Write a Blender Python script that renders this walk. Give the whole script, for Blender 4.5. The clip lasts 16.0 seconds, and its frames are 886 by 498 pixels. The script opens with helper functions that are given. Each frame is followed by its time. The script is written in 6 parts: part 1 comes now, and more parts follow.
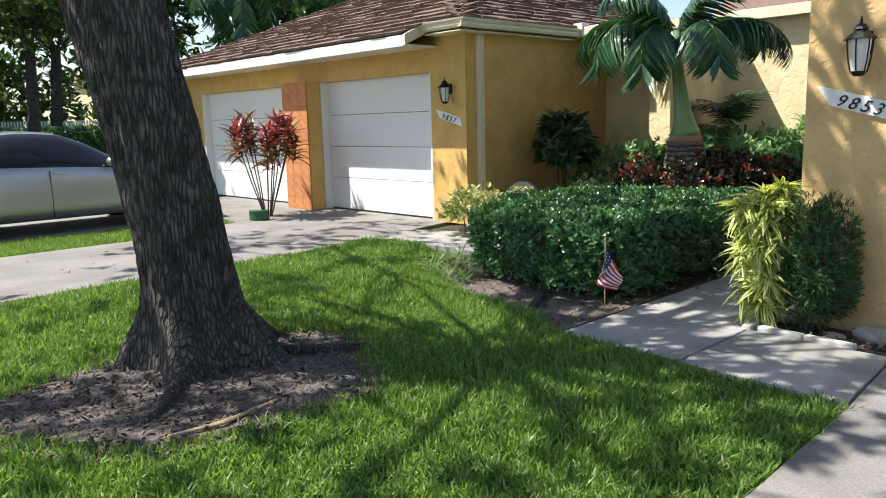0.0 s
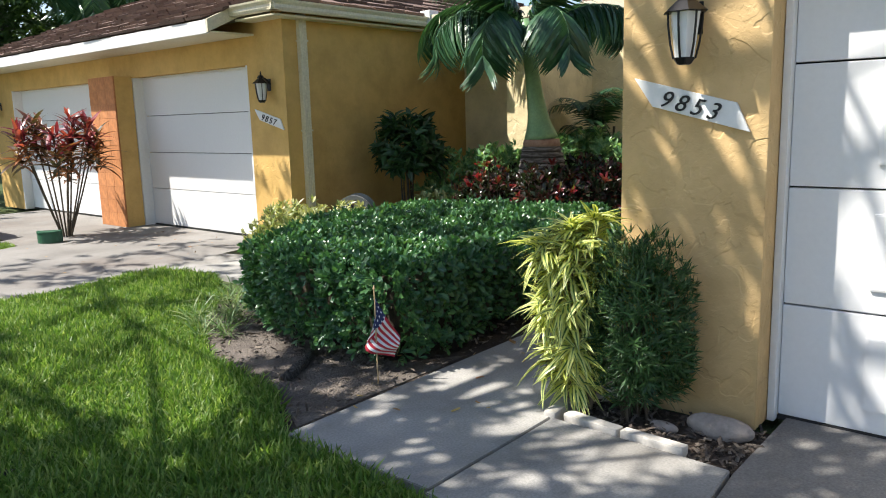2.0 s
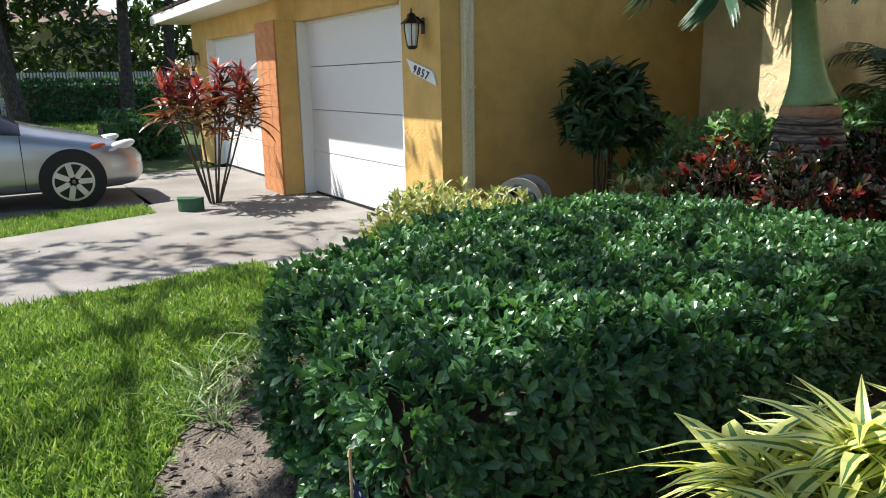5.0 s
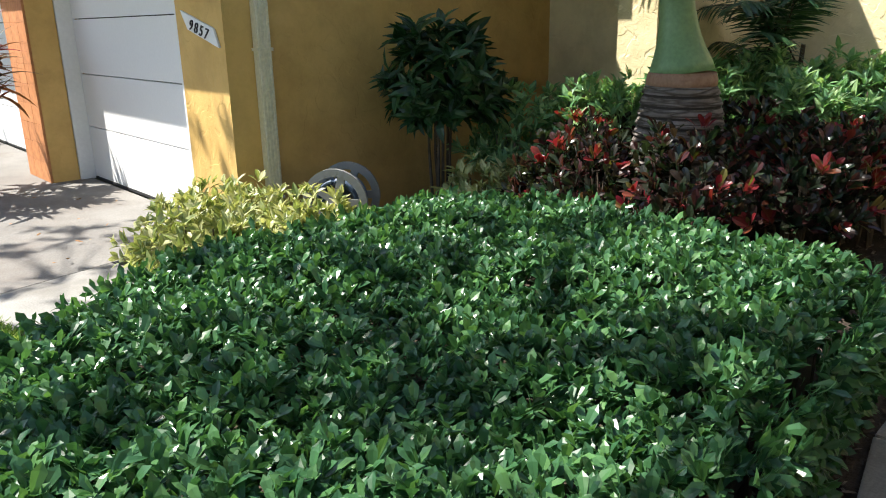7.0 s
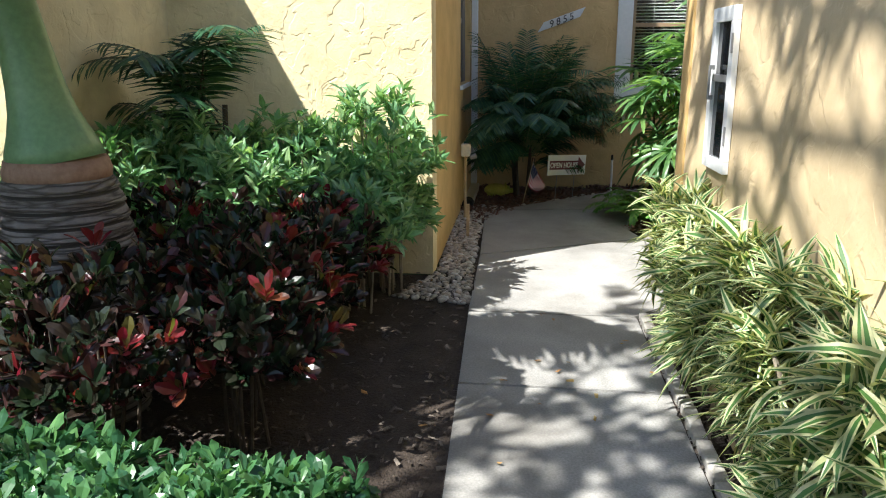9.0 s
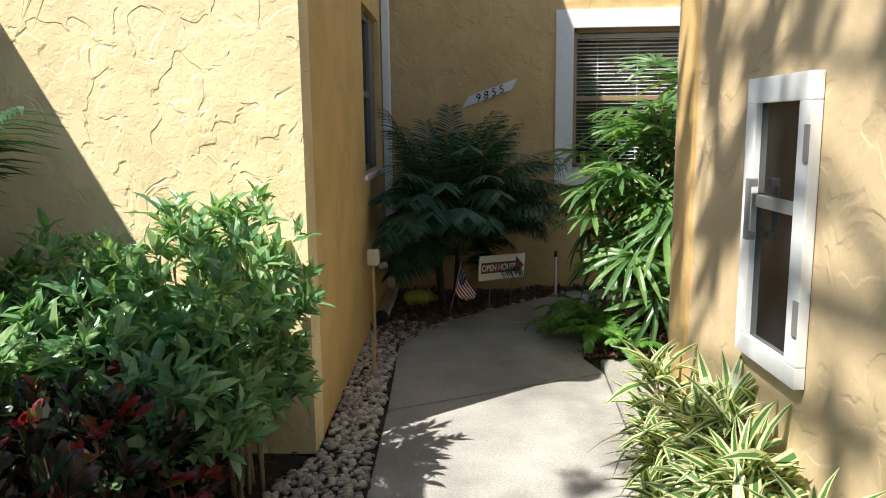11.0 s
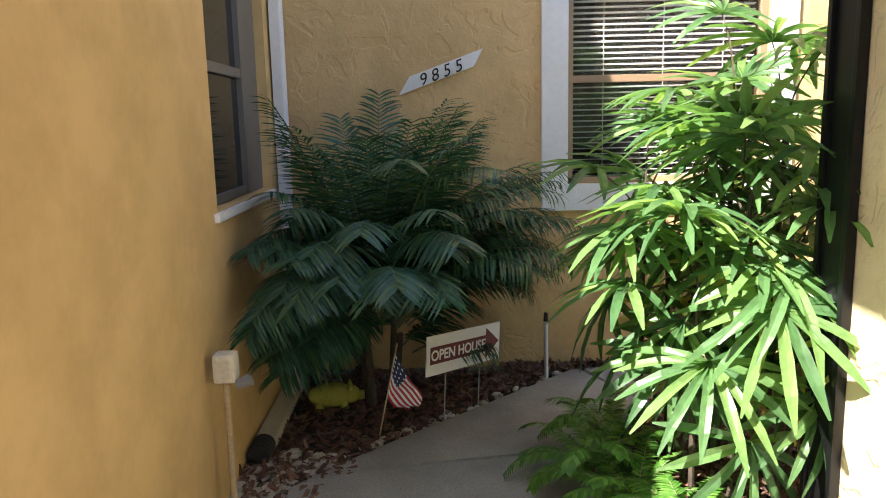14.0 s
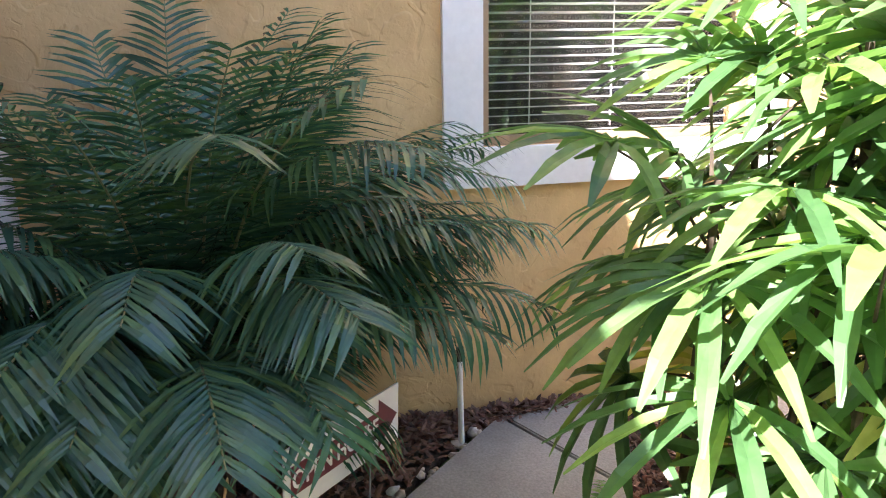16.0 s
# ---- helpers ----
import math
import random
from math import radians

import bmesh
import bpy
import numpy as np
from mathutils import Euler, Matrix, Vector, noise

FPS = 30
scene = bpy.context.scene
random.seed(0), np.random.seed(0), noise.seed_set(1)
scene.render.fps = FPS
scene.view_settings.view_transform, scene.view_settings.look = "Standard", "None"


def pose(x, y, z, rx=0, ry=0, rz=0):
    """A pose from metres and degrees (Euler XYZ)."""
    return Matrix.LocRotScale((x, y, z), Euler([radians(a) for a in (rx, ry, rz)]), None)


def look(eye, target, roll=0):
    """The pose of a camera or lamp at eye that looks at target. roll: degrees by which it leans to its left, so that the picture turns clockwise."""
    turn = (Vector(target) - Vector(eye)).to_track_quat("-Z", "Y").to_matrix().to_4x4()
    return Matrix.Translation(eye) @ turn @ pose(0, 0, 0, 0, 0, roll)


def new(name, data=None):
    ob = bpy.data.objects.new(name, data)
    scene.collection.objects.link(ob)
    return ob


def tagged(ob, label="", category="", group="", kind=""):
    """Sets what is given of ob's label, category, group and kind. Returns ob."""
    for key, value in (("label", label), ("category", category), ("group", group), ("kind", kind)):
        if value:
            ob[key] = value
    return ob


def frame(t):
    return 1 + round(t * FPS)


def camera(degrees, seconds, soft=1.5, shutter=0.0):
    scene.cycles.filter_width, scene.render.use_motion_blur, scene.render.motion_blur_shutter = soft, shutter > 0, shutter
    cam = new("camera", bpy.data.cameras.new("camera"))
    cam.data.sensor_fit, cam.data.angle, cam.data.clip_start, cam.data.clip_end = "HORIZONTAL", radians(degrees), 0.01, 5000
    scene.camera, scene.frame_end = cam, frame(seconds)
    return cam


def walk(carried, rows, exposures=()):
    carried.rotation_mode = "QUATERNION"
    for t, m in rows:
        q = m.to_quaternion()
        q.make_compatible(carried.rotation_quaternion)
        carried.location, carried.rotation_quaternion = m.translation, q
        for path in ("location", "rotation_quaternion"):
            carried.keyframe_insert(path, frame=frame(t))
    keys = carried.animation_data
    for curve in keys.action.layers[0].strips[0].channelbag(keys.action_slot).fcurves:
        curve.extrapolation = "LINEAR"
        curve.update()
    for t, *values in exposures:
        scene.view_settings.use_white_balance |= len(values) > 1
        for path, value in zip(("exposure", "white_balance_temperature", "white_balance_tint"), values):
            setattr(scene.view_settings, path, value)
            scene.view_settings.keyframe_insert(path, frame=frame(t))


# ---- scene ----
cam = camera(61.0, 16.0, 1.05)
PATH = [
    (0, (0.057, -0.079, 1.4), (1.41, 1.357, 1.068), -1.5),
    (0.5, (0.535, 0.009, 1.399), (1.952, 1.38, 1.064), -1.4),
    (1, (0.988, 0.051, 1.402), (2.464, 1.358, 1.065), -1.5),
    (1.5, (1.442, 0.104, 1.413), (2.94, 1.385, 1.073), -1.6),
    (2, (1.886, 0.225, 1.411), (3.387, 1.502, 1.07), -1.6),
    (2.5, (2.319, 0.343, 1.401), (3.819, 1.619, 1.051), -1.6),
    (3, (2.753, 0.515, 1.41), (4.236, 1.806, 1.046), -1.6),
    (3.5, (3.14, 0.761, 1.415), (4.571, 2.108, 1.044), -1.6),
    (4, (3.427, 0.989, 1.398), (4.767, 2.428, 1.029), -1.8),
    (4.2, (3.545, 1.1, 1.39), (4.813, 2.604, 1.025), -1.7),
    (6.3, (4.615, 2.156, 1.454), (5.433, 3.888, 0.878), -1.2),
    (6.5, (4.722, 2.263, 1.459), (5.651, 3.936, 0.88), -1.1),
    (7, (5.008, 2.496, 1.47), (6.296, 3.913, 0.893), -1.1),
    (7.5, (5.255, 2.681, 1.519), (6.792, 3.821, 0.936), -1.1),
    (8, (5.569, 2.825, 1.544), (7.32, 3.599, 0.966), -0.8),
    (8.5, (5.984, 2.895, 1.55), (7.859, 3.336, 1.013), -0.5),
    (9, (6.389, 2.95, 1.564), (8.307, 3.217, 1.066), -0.2),
    (9.5, (6.808, 2.947, 1.571), (8.736, 3.166, 1.087), -0.2),
    (10, (7.255, 2.92, 1.587), (9.193, 3.099, 1.128), -0.4),
    (10.2, (7.418, 2.913, 1.602), (9.365, 3.082, 1.177), -0.4),
    (12.3, (9.155, 2.861, 1.694), (11.138, 2.906, 1.438), -1.2),
    (12.5, (9.332, 2.85, 1.688), (11.315, 2.889, 1.429), -1.4),
    (13, (9.805, 2.791, 1.677), (11.788, 2.818, 1.416), -1.4),
    (13.5, (10.242, 2.79, 1.659), (12.222, 2.814, 1.383), -1.4),
    (14, (10.671, 2.808, 1.649), (12.643, 2.824, 1.315), -1.3),
    (14.5, (11.133, 2.809, 1.631), (13.085, 2.771, 1.196), -1.2),
    (15, (11.561, 2.833, 1.625), (13.499, 2.736, 1.139), -1.1),
    (15.5, (11.995, 2.852, 1.628), (13.921, 2.643, 1.131), -1.2),
    (16, (12.518, 2.917, 1.653), (14.397, 2.479, 1.127), -0.9),
]
EXPOSURES = [(0.0, 1.05, 6450, 11), (4.2, 1.1, 6450, 11), (6.4, 1.15, 6450, 10), (7.4, 1.5, 6350, 10), (8.0, 1.85, 6200, 9), (8.5, 1.68, 6100, 9), (9.2, 1.25, 6050, 9), (10.2, 1.15, 6150, 9),
             (12.5, 0.8, 6850, 12), (13.5, 1.65, 6600, 14), (14.3, 2.3, 6450, 18), (15.0, 2.65, 6250, 23), (16.0, 2.95, 6150, 24)]
walk(cam, [(t, look(e, a, r)) for t, e, a, r in PATH], EXPOSURES)

# ---- light ----
SUN_TO = Vector((-1.0, 1.2, 2.2)).normalized()
world = bpy.data.worlds.new("sky")
world.use_nodes = True
scene.world = world
wn = world.node_tree
sky = wn.nodes.new("ShaderNodeTexSky")
sky.sky_type = "NISHITA"
sky.sun_disc = False
sky.sun_elevation = math.asin(SUN_TO.z)
sky.sun_rotation = math.atan2(SUN_TO.x, SUN_TO.y)
wn.links.new(sky.outputs[0], wn.nodes["Background"].inputs[0])
wn.nodes["Background"].inputs[1].default_value = 0.1
sun_data = bpy.data.lights.new("sun", "SUN")
sun_data.energy, sun_data.angle, sun_data.color = 5.0, radians(0.53), (1.0, 0.95, 0.86)
sun = new("sun", sun_data)
sun.matrix_world = look(SUN_TO * 30, (0, 0, 0))

# ---- materials ----
rng = np.random.default_rng(7)


def nodes_of(name):
    m = bpy.data.materials.new(name)
    m.use_nodes = True
    t = m.node_tree
    return m, t, t.nodes["Principled BSDF"]


def ramp(t, src, stops):
    r = t.nodes.new("ShaderNodeValToRGB")
    el = r.color_ramp.elements
    while len(el) < len(stops):
        el.new(0.5)
    for e, (p, c) in zip(el, stops):
        e.position, e.color = p, (*c, 1)
    t.links.new(src, r.inputs[0])
    return r.outputs[0]


def noise_tex(t, scale, detail=4, rough=0.55, distort=0.0, coord=None):
    n = t.nodes.new("ShaderNodeTexNoise")
    n.inputs["Scale"].default_value, n.inputs["Detail"].default_value = scale, detail
    n.inputs["Roughness"].default_value, n.inputs["Distortion"].default_value = rough, distort
    c = coord or t.nodes.new("ShaderNodeTexCoord").outputs["Object"]
    t.links.new(c, n.inputs["Vector"])
    return n.outputs["Fac"]


def mixc(t, fac, a, b, mode="MIX"):
    m = t.nodes.new("ShaderNodeMix")
    m.data_type, m.blend_type = "RGBA", mode
    for sock, v in ((m.inputs[0], fac), (m.inputs[6], a), (m.inputs[7], b)):
        if isinstance(v, (int, float)):
            sock.default_value = v
        elif isinstance(v, tuple):
            sock.default_value = (*v, 1)
        else:
            t.links.new(v, sock)
    return m.outputs[2]


def math_n(t, op, a, b=0.0):
    m = t.nodes.new("ShaderNodeMath")
    m.operation = op
    for s, v in zip(m.inputs, (a, b)):
        if isinstance(v, (int, float)):
            s.default_value = v
        else:
            t.links.new(v, s)
    return m.outputs[0]


def bump(t, p, h, strength=0.5, dist=0.01):
    b = t.nodes.new("ShaderNodeBump")
    b.inputs["Strength"].default_value, b.inputs["Distance"].default_value = strength, dist
    t.links.new(h, b.inputs["Height"])
    t.links.new(b.outputs[0], p.inputs["Normal"])


def surface(name, a, b, scale=6.0, fine=60.0, rough=0.8, relief=0.3, dist=0.004, metal=0.0, spec=0.4, dirt=None, grain=0.18):
    """Two colours mixed at two scales, with fine relief."""
    m, t, p = nodes_of(name)
    big, small = noise_tex(t, scale, 5), noise_tex(t, fine, 3)
    c = ramp(t, big, ((0.3, a), (0.7, b)))
    g = ramp(t, small, ((0.25, (1 - grain,) * 3), (0.75, (1 + 0.45 * grain,) * 3)))
    c = mixc(t, 1.0, c, g, "MULTIPLY")
    if dirt:
        d = ramp(t, noise_tex(t, scale * 0.45, 6, 0.65), ((0.52, (0, 0, 0)), (0.68, (1, 1, 1))))
        c = mixc(t, math_n(t, "MULTIPLY", d, 0.6), c, dirt)
    t.links.new(c, p.inputs["Base Color"])
    p.inputs["Roughness"].default_value, p.inputs["Metallic"].default_value = rough, metal
    p.inputs["Specular IOR Level"].default_value = spec
    if relief:
        bump(t, p, small, relief, dist)
    return m


def stucco(name, a, b, trowel=1.0):
    """Painted skip-trowel stucco: flat plates with broken ridges."""
    m, t, p = nodes_of(name)
    big = noise_tex(t, 1.3, 4)
    c = ramp(t, big, ((0.3, a), (0.7, b)))
    stain = ramp(t, noise_tex(t, 3.5, 6, 0.65), ((0.35, (0.86, 0.84, 0.8)), (0.6, (1.03, 1.02, 1.0))))
    c = mixc(t, 1.0, c, stain, "MULTIPLY")
    t.links.new(c, p.inputs["Base Color"])
    p.inputs["Roughness"].default_value, p.inputs["Specular IOR Level"].default_value = 0.75, 0.3
    ridge = ramp(t, noise_tex(t, 6.0, 2.6, 0.5, 0.7), ((0.43, (0, 0, 0)), (0.465, (0.8, 0.8, 0.8)), (0.60, (0.85, 0.85, 0.85)), (0.63, (1, 1, 1))))
    r2 = ramp(t, noise_tex(t, 19.0, 4, 0.6, 0.2), ((0.46, (0, 0, 0)), (0.56, (1, 1, 1))))
    h = math_n(t, "ADD", ridge, math_n(t, "MULTIPLY", r2, 0.22))
    h = math_n(t, "ADD", h, math_n(t, "MULTIPLY", noise_tex(t, 70.0, 3), 0.25))
    bump(t, p, h, 0.6 * trowel, 0.007)
    return m


def leaf_mat(name, a, b, c=None, gloss=0.38, trans=0.35, rough_spec=0.5):
    """Leaves: each one its own tone; some light comes through."""
    m, t, p = nodes_of(name)
    g = t.nodes.new("ShaderNodeNewGeometry")
    stops = ((0.0, a), (0.6, b)) if c is None else ((0.0, a), (0.55, b), (1.0, c))
    col = ramp(t, g.outputs["Random Per Island"], stops)
    blot = ramp(t, noise_tex(t, 25.0, 3), ((0.3, (0.8, 0.8, 0.8)), (0.7, (1.1, 1.1, 1.1))))
    col = mixc(t, 1.0, col, blot, "MULTIPLY")
    t.links.new(col, p.inputs["Base Color"])
    p.inputs["Roughness"].default_value, p.inputs["Specular IOR Level"].default_value = gloss, rough_spec
    tr = t.nodes.new("ShaderNodeBsdfTranslucent")
    warm = mixc(t, 1.0, col, (1.25, 1.25, 0.65), "MULTIPLY")
    t.links.new(warm, tr.inputs[0])
    mx = t.nodes.new("ShaderNodeMixShader")
    mx.inputs[0].default_value = trans
    t.links.new(p.outputs[0], mx.inputs[1])
    t.links.new(tr.outputs[0], mx.inputs[2])
    t.links.new(mx.outputs[0], t.nodes["Material Output"].inputs[0])
    return m


def plain(name, c, rough=0.5, metal=0.0, spec=0.5):
    m, t, p = nodes_of(name)
    n = ramp(t, noise_tex(t, 9.0, 4), ((0.3, tuple(x * 0.88 for x in c)), (0.7, c)))
    t.links.new(n, p.inputs["Base Color"])
    p.inputs["Roughness"].default_value, p.inputs["Metallic"].default_value = rough, metal
    p.inputs["Specular IOR Level"].default_value = spec
    return m


def pieces_mat(name, cols, rough=0.85, fine=40.0, dist=0.004):
    """Colour picked anew for each object, with grain."""
    m, t, p = nodes_of(name)
    o = t.nodes.new("ShaderNodeObjectInfo")
    g = t.nodes.new("ShaderNodeNewGeometry")
    r = math_n(t, "FRACT", math_n(t, "ADD", o.outputs["Random"], g.outputs["Random Per Island"]))
    k = len(cols)
    c = ramp(t, r, [(i / max(1, k - 1), cc) for i, cc in enumerate(cols)])
    nz = noise_tex(t, fine, 4)
    c = mixc(t, 1.0, c, ramp(t, nz, ((0.25, (0.7, 0.7, 0.7)), (0.75, (1.15, 1.15, 1.15)))), "MULTIPLY")
    t.links.new(c, p.inputs["Base Color"])
    p.inputs["Roughness"].default_value = rough
    bump(t, p, nz, 0.5, dist)
    return m


YEL = stucco("yellow_stucco", (0.60, 0.385, 0.125), (0.66, 0.435, 0.16), 0.6)
TAN = stucco("tan_stucco", (0.56, 0.435, 0.265), (0.62, 0.485, 0.305), 0.5)
TANW = stucco("warm_tan_stucco", (0.60, 0.415, 0.195), (0.66, 0.465, 0.23))
SMOOTH = stucco("smooth_tan_stucco", (0.63, 0.43, 0.185), (0.67, 0.465, 0.21), 0.12)
CREAM = stucco("cream_stucco", (0.76, 0.64, 0.39), (0.81, 0.69, 0.44))
TERRA = pieces_mat("terracotta_paint", [(0.50, 0.20, 0.07), (0.55, 0.23, 0.085), (0.47, 0.19, 0.07)], 0.8, 14)
WHITE = surface("white_paint", (0.74, 0.74, 0.72), (0.80, 0.80, 0.79), 2.5, 30, 0.5, 0.1, 0.002, grain=0.06)
DOORW = surface("white_door_paint", (0.755, 0.755, 0.75), (0.775, 0.775, 0.77), 1.5, 40, 0.45, 0.05, 0.001, grain=0.03)
CREAMP = surface("cream_trim_paint", (0.68, 0.62, 0.46), (0.74, 0.68, 0.52), 3, 40, 0.5, 0.1, 0.002)
DOORG = surface("pale_grey_green_door_paint", (0.60, 0.62, 0.50), (0.66, 0.67, 0.55), 2, 30, 0.45, 0.1, 0.002)
BLACK = plain("black_metal", (0.02, 0.02, 0.022), 0.4, 0.6)
# near-black colour stands in for unlit space behind windows and doors
DARK = plain("unlit_interior", (0.03, 0.03, 0.032), 0.9)
GREYP = plain("grey_plastic", (0.26, 0.26, 0.255), 0.5)
GREENP = plain("dark_green_plastic", (0.02, 0.10, 0.05), 0.5)
WHITEP = plain("white_plastic", (0.76, 0.76, 0.74), 0.45)
HOSE = plain("blue_grey_hose", (0.09, 0.13, 0.20), 0.5)
MAROON = plain("maroon_print", (0.13, 0.018, 0.025), 0.6)
REDC = plain("red_cloth", (0.50, 0.025, 0.045), 0.8)
WHITEC = plain("white_cloth", (0.78, 0.78, 0.78), 0.8)
NAVY = plain("navy_cloth", (0.02, 0.03, 0.10), 0.8)
WOODS = surface("pale_stake_wood", (0.45, 0.32, 0.17), (0.55, 0.41, 0.24), 20, 80, 0.8, 0.2)
MOSS = surface("yellow_green_stone", (0.38, 0.38, 0.05), (0.48, 0.46, 0.10), 14, 60, 0.8, 0.4)
CONC = surface("concrete", (0.235, 0.227, 0.21), (0.40, 0.387, 0.36), 1.7, 90, 0.85, 0.4, 0.004, dirt=(0.13, 0.118, 0.098), grain=0.26)
DRIVE = surface("driveway_concrete", (0.165, 0.156, 0.144), (0.26, 0.248, 0.23), 1.3, 90, 0.9, 0.5, 0.005, dirt=(0.13, 0.10, 0.078), grain=0.3)
KERB = surface("pale_edging_concrete", (0.48, 0.45, 0.40), (0.60, 0.57, 0.52), 8, 70, 0.85, 0.4, dirt=(0.25, 0.2, 0.16))
ROCK = surface("pinkish_grey_rock", (0.26, 0.22, 0.195), (0.42, 0.37, 0.33), 9, 50, 0.85, 0.6, 0.006, dirt=(0.16, 0.13, 0.11))
SAND = surface("sandy_grey_soil", (0.085, 0.07, 0.058), (0.20, 0.17, 0.145), 5, 60, 0.95, 1.0, 0.025, dirt=(0.05, 0.037, 0.029), grain=0.35)
SOIL = surface("soil", (0.038, 0.028, 0.021), (0.075, 0.056, 0.042), 5, 70, 0.95, 1.0, 0.02)
GRASSG = surface("grass_ground", (0.045, 0.075, 0.018), (0.085, 0.12, 0.035), 3, 90, 0.95, 1.0, 0.02)
CHIP = pieces_mat("mulch_chips", [(0.10, 0.045, 0.03), (0.16, 0.07, 0.045), (0.22, 0.13, 0.09), (0.07, 0.04, 0.03)], 0.9, 80)
CHIPG = pieces_mat("grey_mulch_chips", [(0.06, 0.045, 0.036), (0.11, 0.085, 0.066), (0.20, 0.165, 0.13), (0.045, 0.034, 0.028)], 0.9, 80)
PEBBLE = pieces_mat("river_pebbles", [(0.42, 0.34, 0.26), (0.58, 0.52, 0.44), (0.30, 0.25, 0.21), (0.64, 0.60, 0.54)], 0.6, 60)
DEADLEAF = pieces_mat("dry_leaves", [(0.42, 0.26, 0.10), (0.30, 0.16, 0.06), (0.50, 0.36, 0.12), (0.38, 0.15, 0.06)], 0.8, 60)
SHINGLE = pieces_mat("brown_roof_shakes", [(0.10, 0.062, 0.048), (0.145, 0.092, 0.07), (0.19, 0.125, 0.10), (0.125, 0.08, 0.065)], 0.9, 30, 0.006)
BLADE = leaf_mat("grass_blades", (0.075, 0.165, 0.03), (0.16, 0.285, 0.055), (0.33, 0.42, 0.15), 0.45, 0.45, 0.35)
HEDGE = leaf_mat("hedge_leaves", (0.032, 0.10, 0.045), (0.058, 0.16, 0.06), (0.12, 0.26, 0.085), 0.3, 0.3)
TWIG = surface("twigs", (0.06, 0.045, 0.03), (0.11, 0.085, 0.06), 20, 80, 0.9, 0.3)
TWIGG = surface("green_stalks", (0.10, 0.14, 0.05), (0.17, 0.19, 0.07), 20, 80, 0.6, 0.2)
TWIGL = surface("pale_twigs", (0.22, 0.18, 0.13), (0.32, 0.27, 0.20), 20, 80, 0.9, 0.3)
SHRUB = leaf_mat("shrub_leaves", (0.11, 0.25, 0.11), (0.19, 0.37, 0.165), (0.37, 0.52, 0.25), 0.28, 0.4)
DARKLEAF = leaf_mat("dark_umbrella_leaves", (0.012, 0.045, 0.016), (0.022, 0.075, 0.022), (0.04, 0.11, 0.03), 0.35, 0.25)
CREAMLEAF = leaf_mat("yellow_variegated_leaves", (0.20, 0.27, 0.08), (0.42, 0.44, 0.19), (0.60, 0.59, 0.33), 0.4, 0.3)
CROTON = leaf_mat("croton_leaves", (0.02, 0.045, 0.019), (0.034, 0.033, 0.024), (0.085, 0.027, 0.03), 0.25, 0.28)
CROTONR = leaf_mat("croton_new_leaves", (0.20, 0.013, 0.03), (0.23, 0.03, 0.028), (0.11, 0.13, 0.03), 0.28, 0.36)
CORDY = leaf_mat("red_cordyline_leaves", (0.07, 0.016, 0.024), (0.21, 0.022, 0.042), (0.42, 0.09, 0.06), 0.35, 0.35)
CORDYG = leaf_mat("bronze_cordyline_leaves", (0.05, 0.05, 0.02), (0.14, 0.05, 0.03), (0.34, 0.13, 0.04), 0.35, 0.35)
SONGG = leaf_mat("striped_leaf_green", (0.05, 0.13, 0.03), (0.09, 0.20, 0.05), None, 0.38, 0.3)
SONGY = leaf_mat("striped_leaf_yellow", (0.58, 0.61, 0.14), (0.70, 0.72, 0.28), None, 0.38, 0.35)
SONGW = leaf_mat("striped_leaf_cream", (0.50, 0.52, 0.24), (0.62, 0.62, 0.36), None, 0.38, 0.35)
PODO = leaf_mat("needle_leaves", (0.02, 0.065, 0.018), (0.04, 0.11, 0.03), (0.09, 0.17, 0.05), 0.4, 0.25)
FROND = leaf_mat("palm_leaflets", (0.025, 0.08, 0.04), (0.045, 0.12, 0.055), (0.08, 0.16, 0.07), 0.32, 0.25)
FRONDB = leaf_mat("bluish_palm_leaflets", (0.026, 0.088, 0.062), (0.048, 0.13, 0.082), (0.09, 0.19, 0.08), 0.26, 0.28)
DRYFROND = leaf_mat("dry_palm_leaflets", (0.25, 0.15, 0.08), (0.36, 0.24, 0.13), None, 0.6, 0.2)
RHAPIS = leaf_mat("lady_palm_leaves", (0.075, 0.175, 0.065), (0.12, 0.25, 0.09), (0.26, 0.42, 0.12), 0.34, 0.48)
FERN = leaf_mat("fern_leaves", (0.06, 0.18, 0.025), (0.10, 0.26, 0.04), (0.18, 0.36, 0.07), 0.5, 0.4)
OAK = leaf_mat("oak_leaves", (0.03, 0.07, 0.015), (0.055, 0.11, 0.025), (0.09, 0.15, 0.04), 0.4, 0.3)
STRAP = leaf_mat("strap_grass", (0.09, 0.18, 0.05), (0.17, 0.27, 0.09), (0.34, 0.38, 0.18), 0.45, 0.35)
GLASS, gt, gp = nodes_of("dark_window_glass")
gp.inputs["Base Color"].default_value = (0.02, 0.022, 0.025, 1)
gp.inputs["Roughness"].default_value, gp.inputs["Specular IOR Level"].default_value = 0.06, 0.6
FROST, gt, gp = nodes_of("frosted_lamp_glass")
gp.inputs["Base Color"].default_value = (0.72, 0.74, 0.74, 1)
gp.inputs["Roughness"].default_value = 0.35
CLEAR, gt, gp = nodes_of("clear_pane")
gp.inputs["Base Color"].default_value = (0.9, 0.95, 0.95, 1)
gp.inputs["Roughness"].default_value, gp.inputs["Transmission Weight"].default_value, gp.inputs["IOR"].default_value = 0.02, 1.0, 1.45
CARP, gt, gp = nodes_of("silver_car_paint")
gp.inputs["Base Color"].default_value = (0.42, 0.43, 0.44, 1)
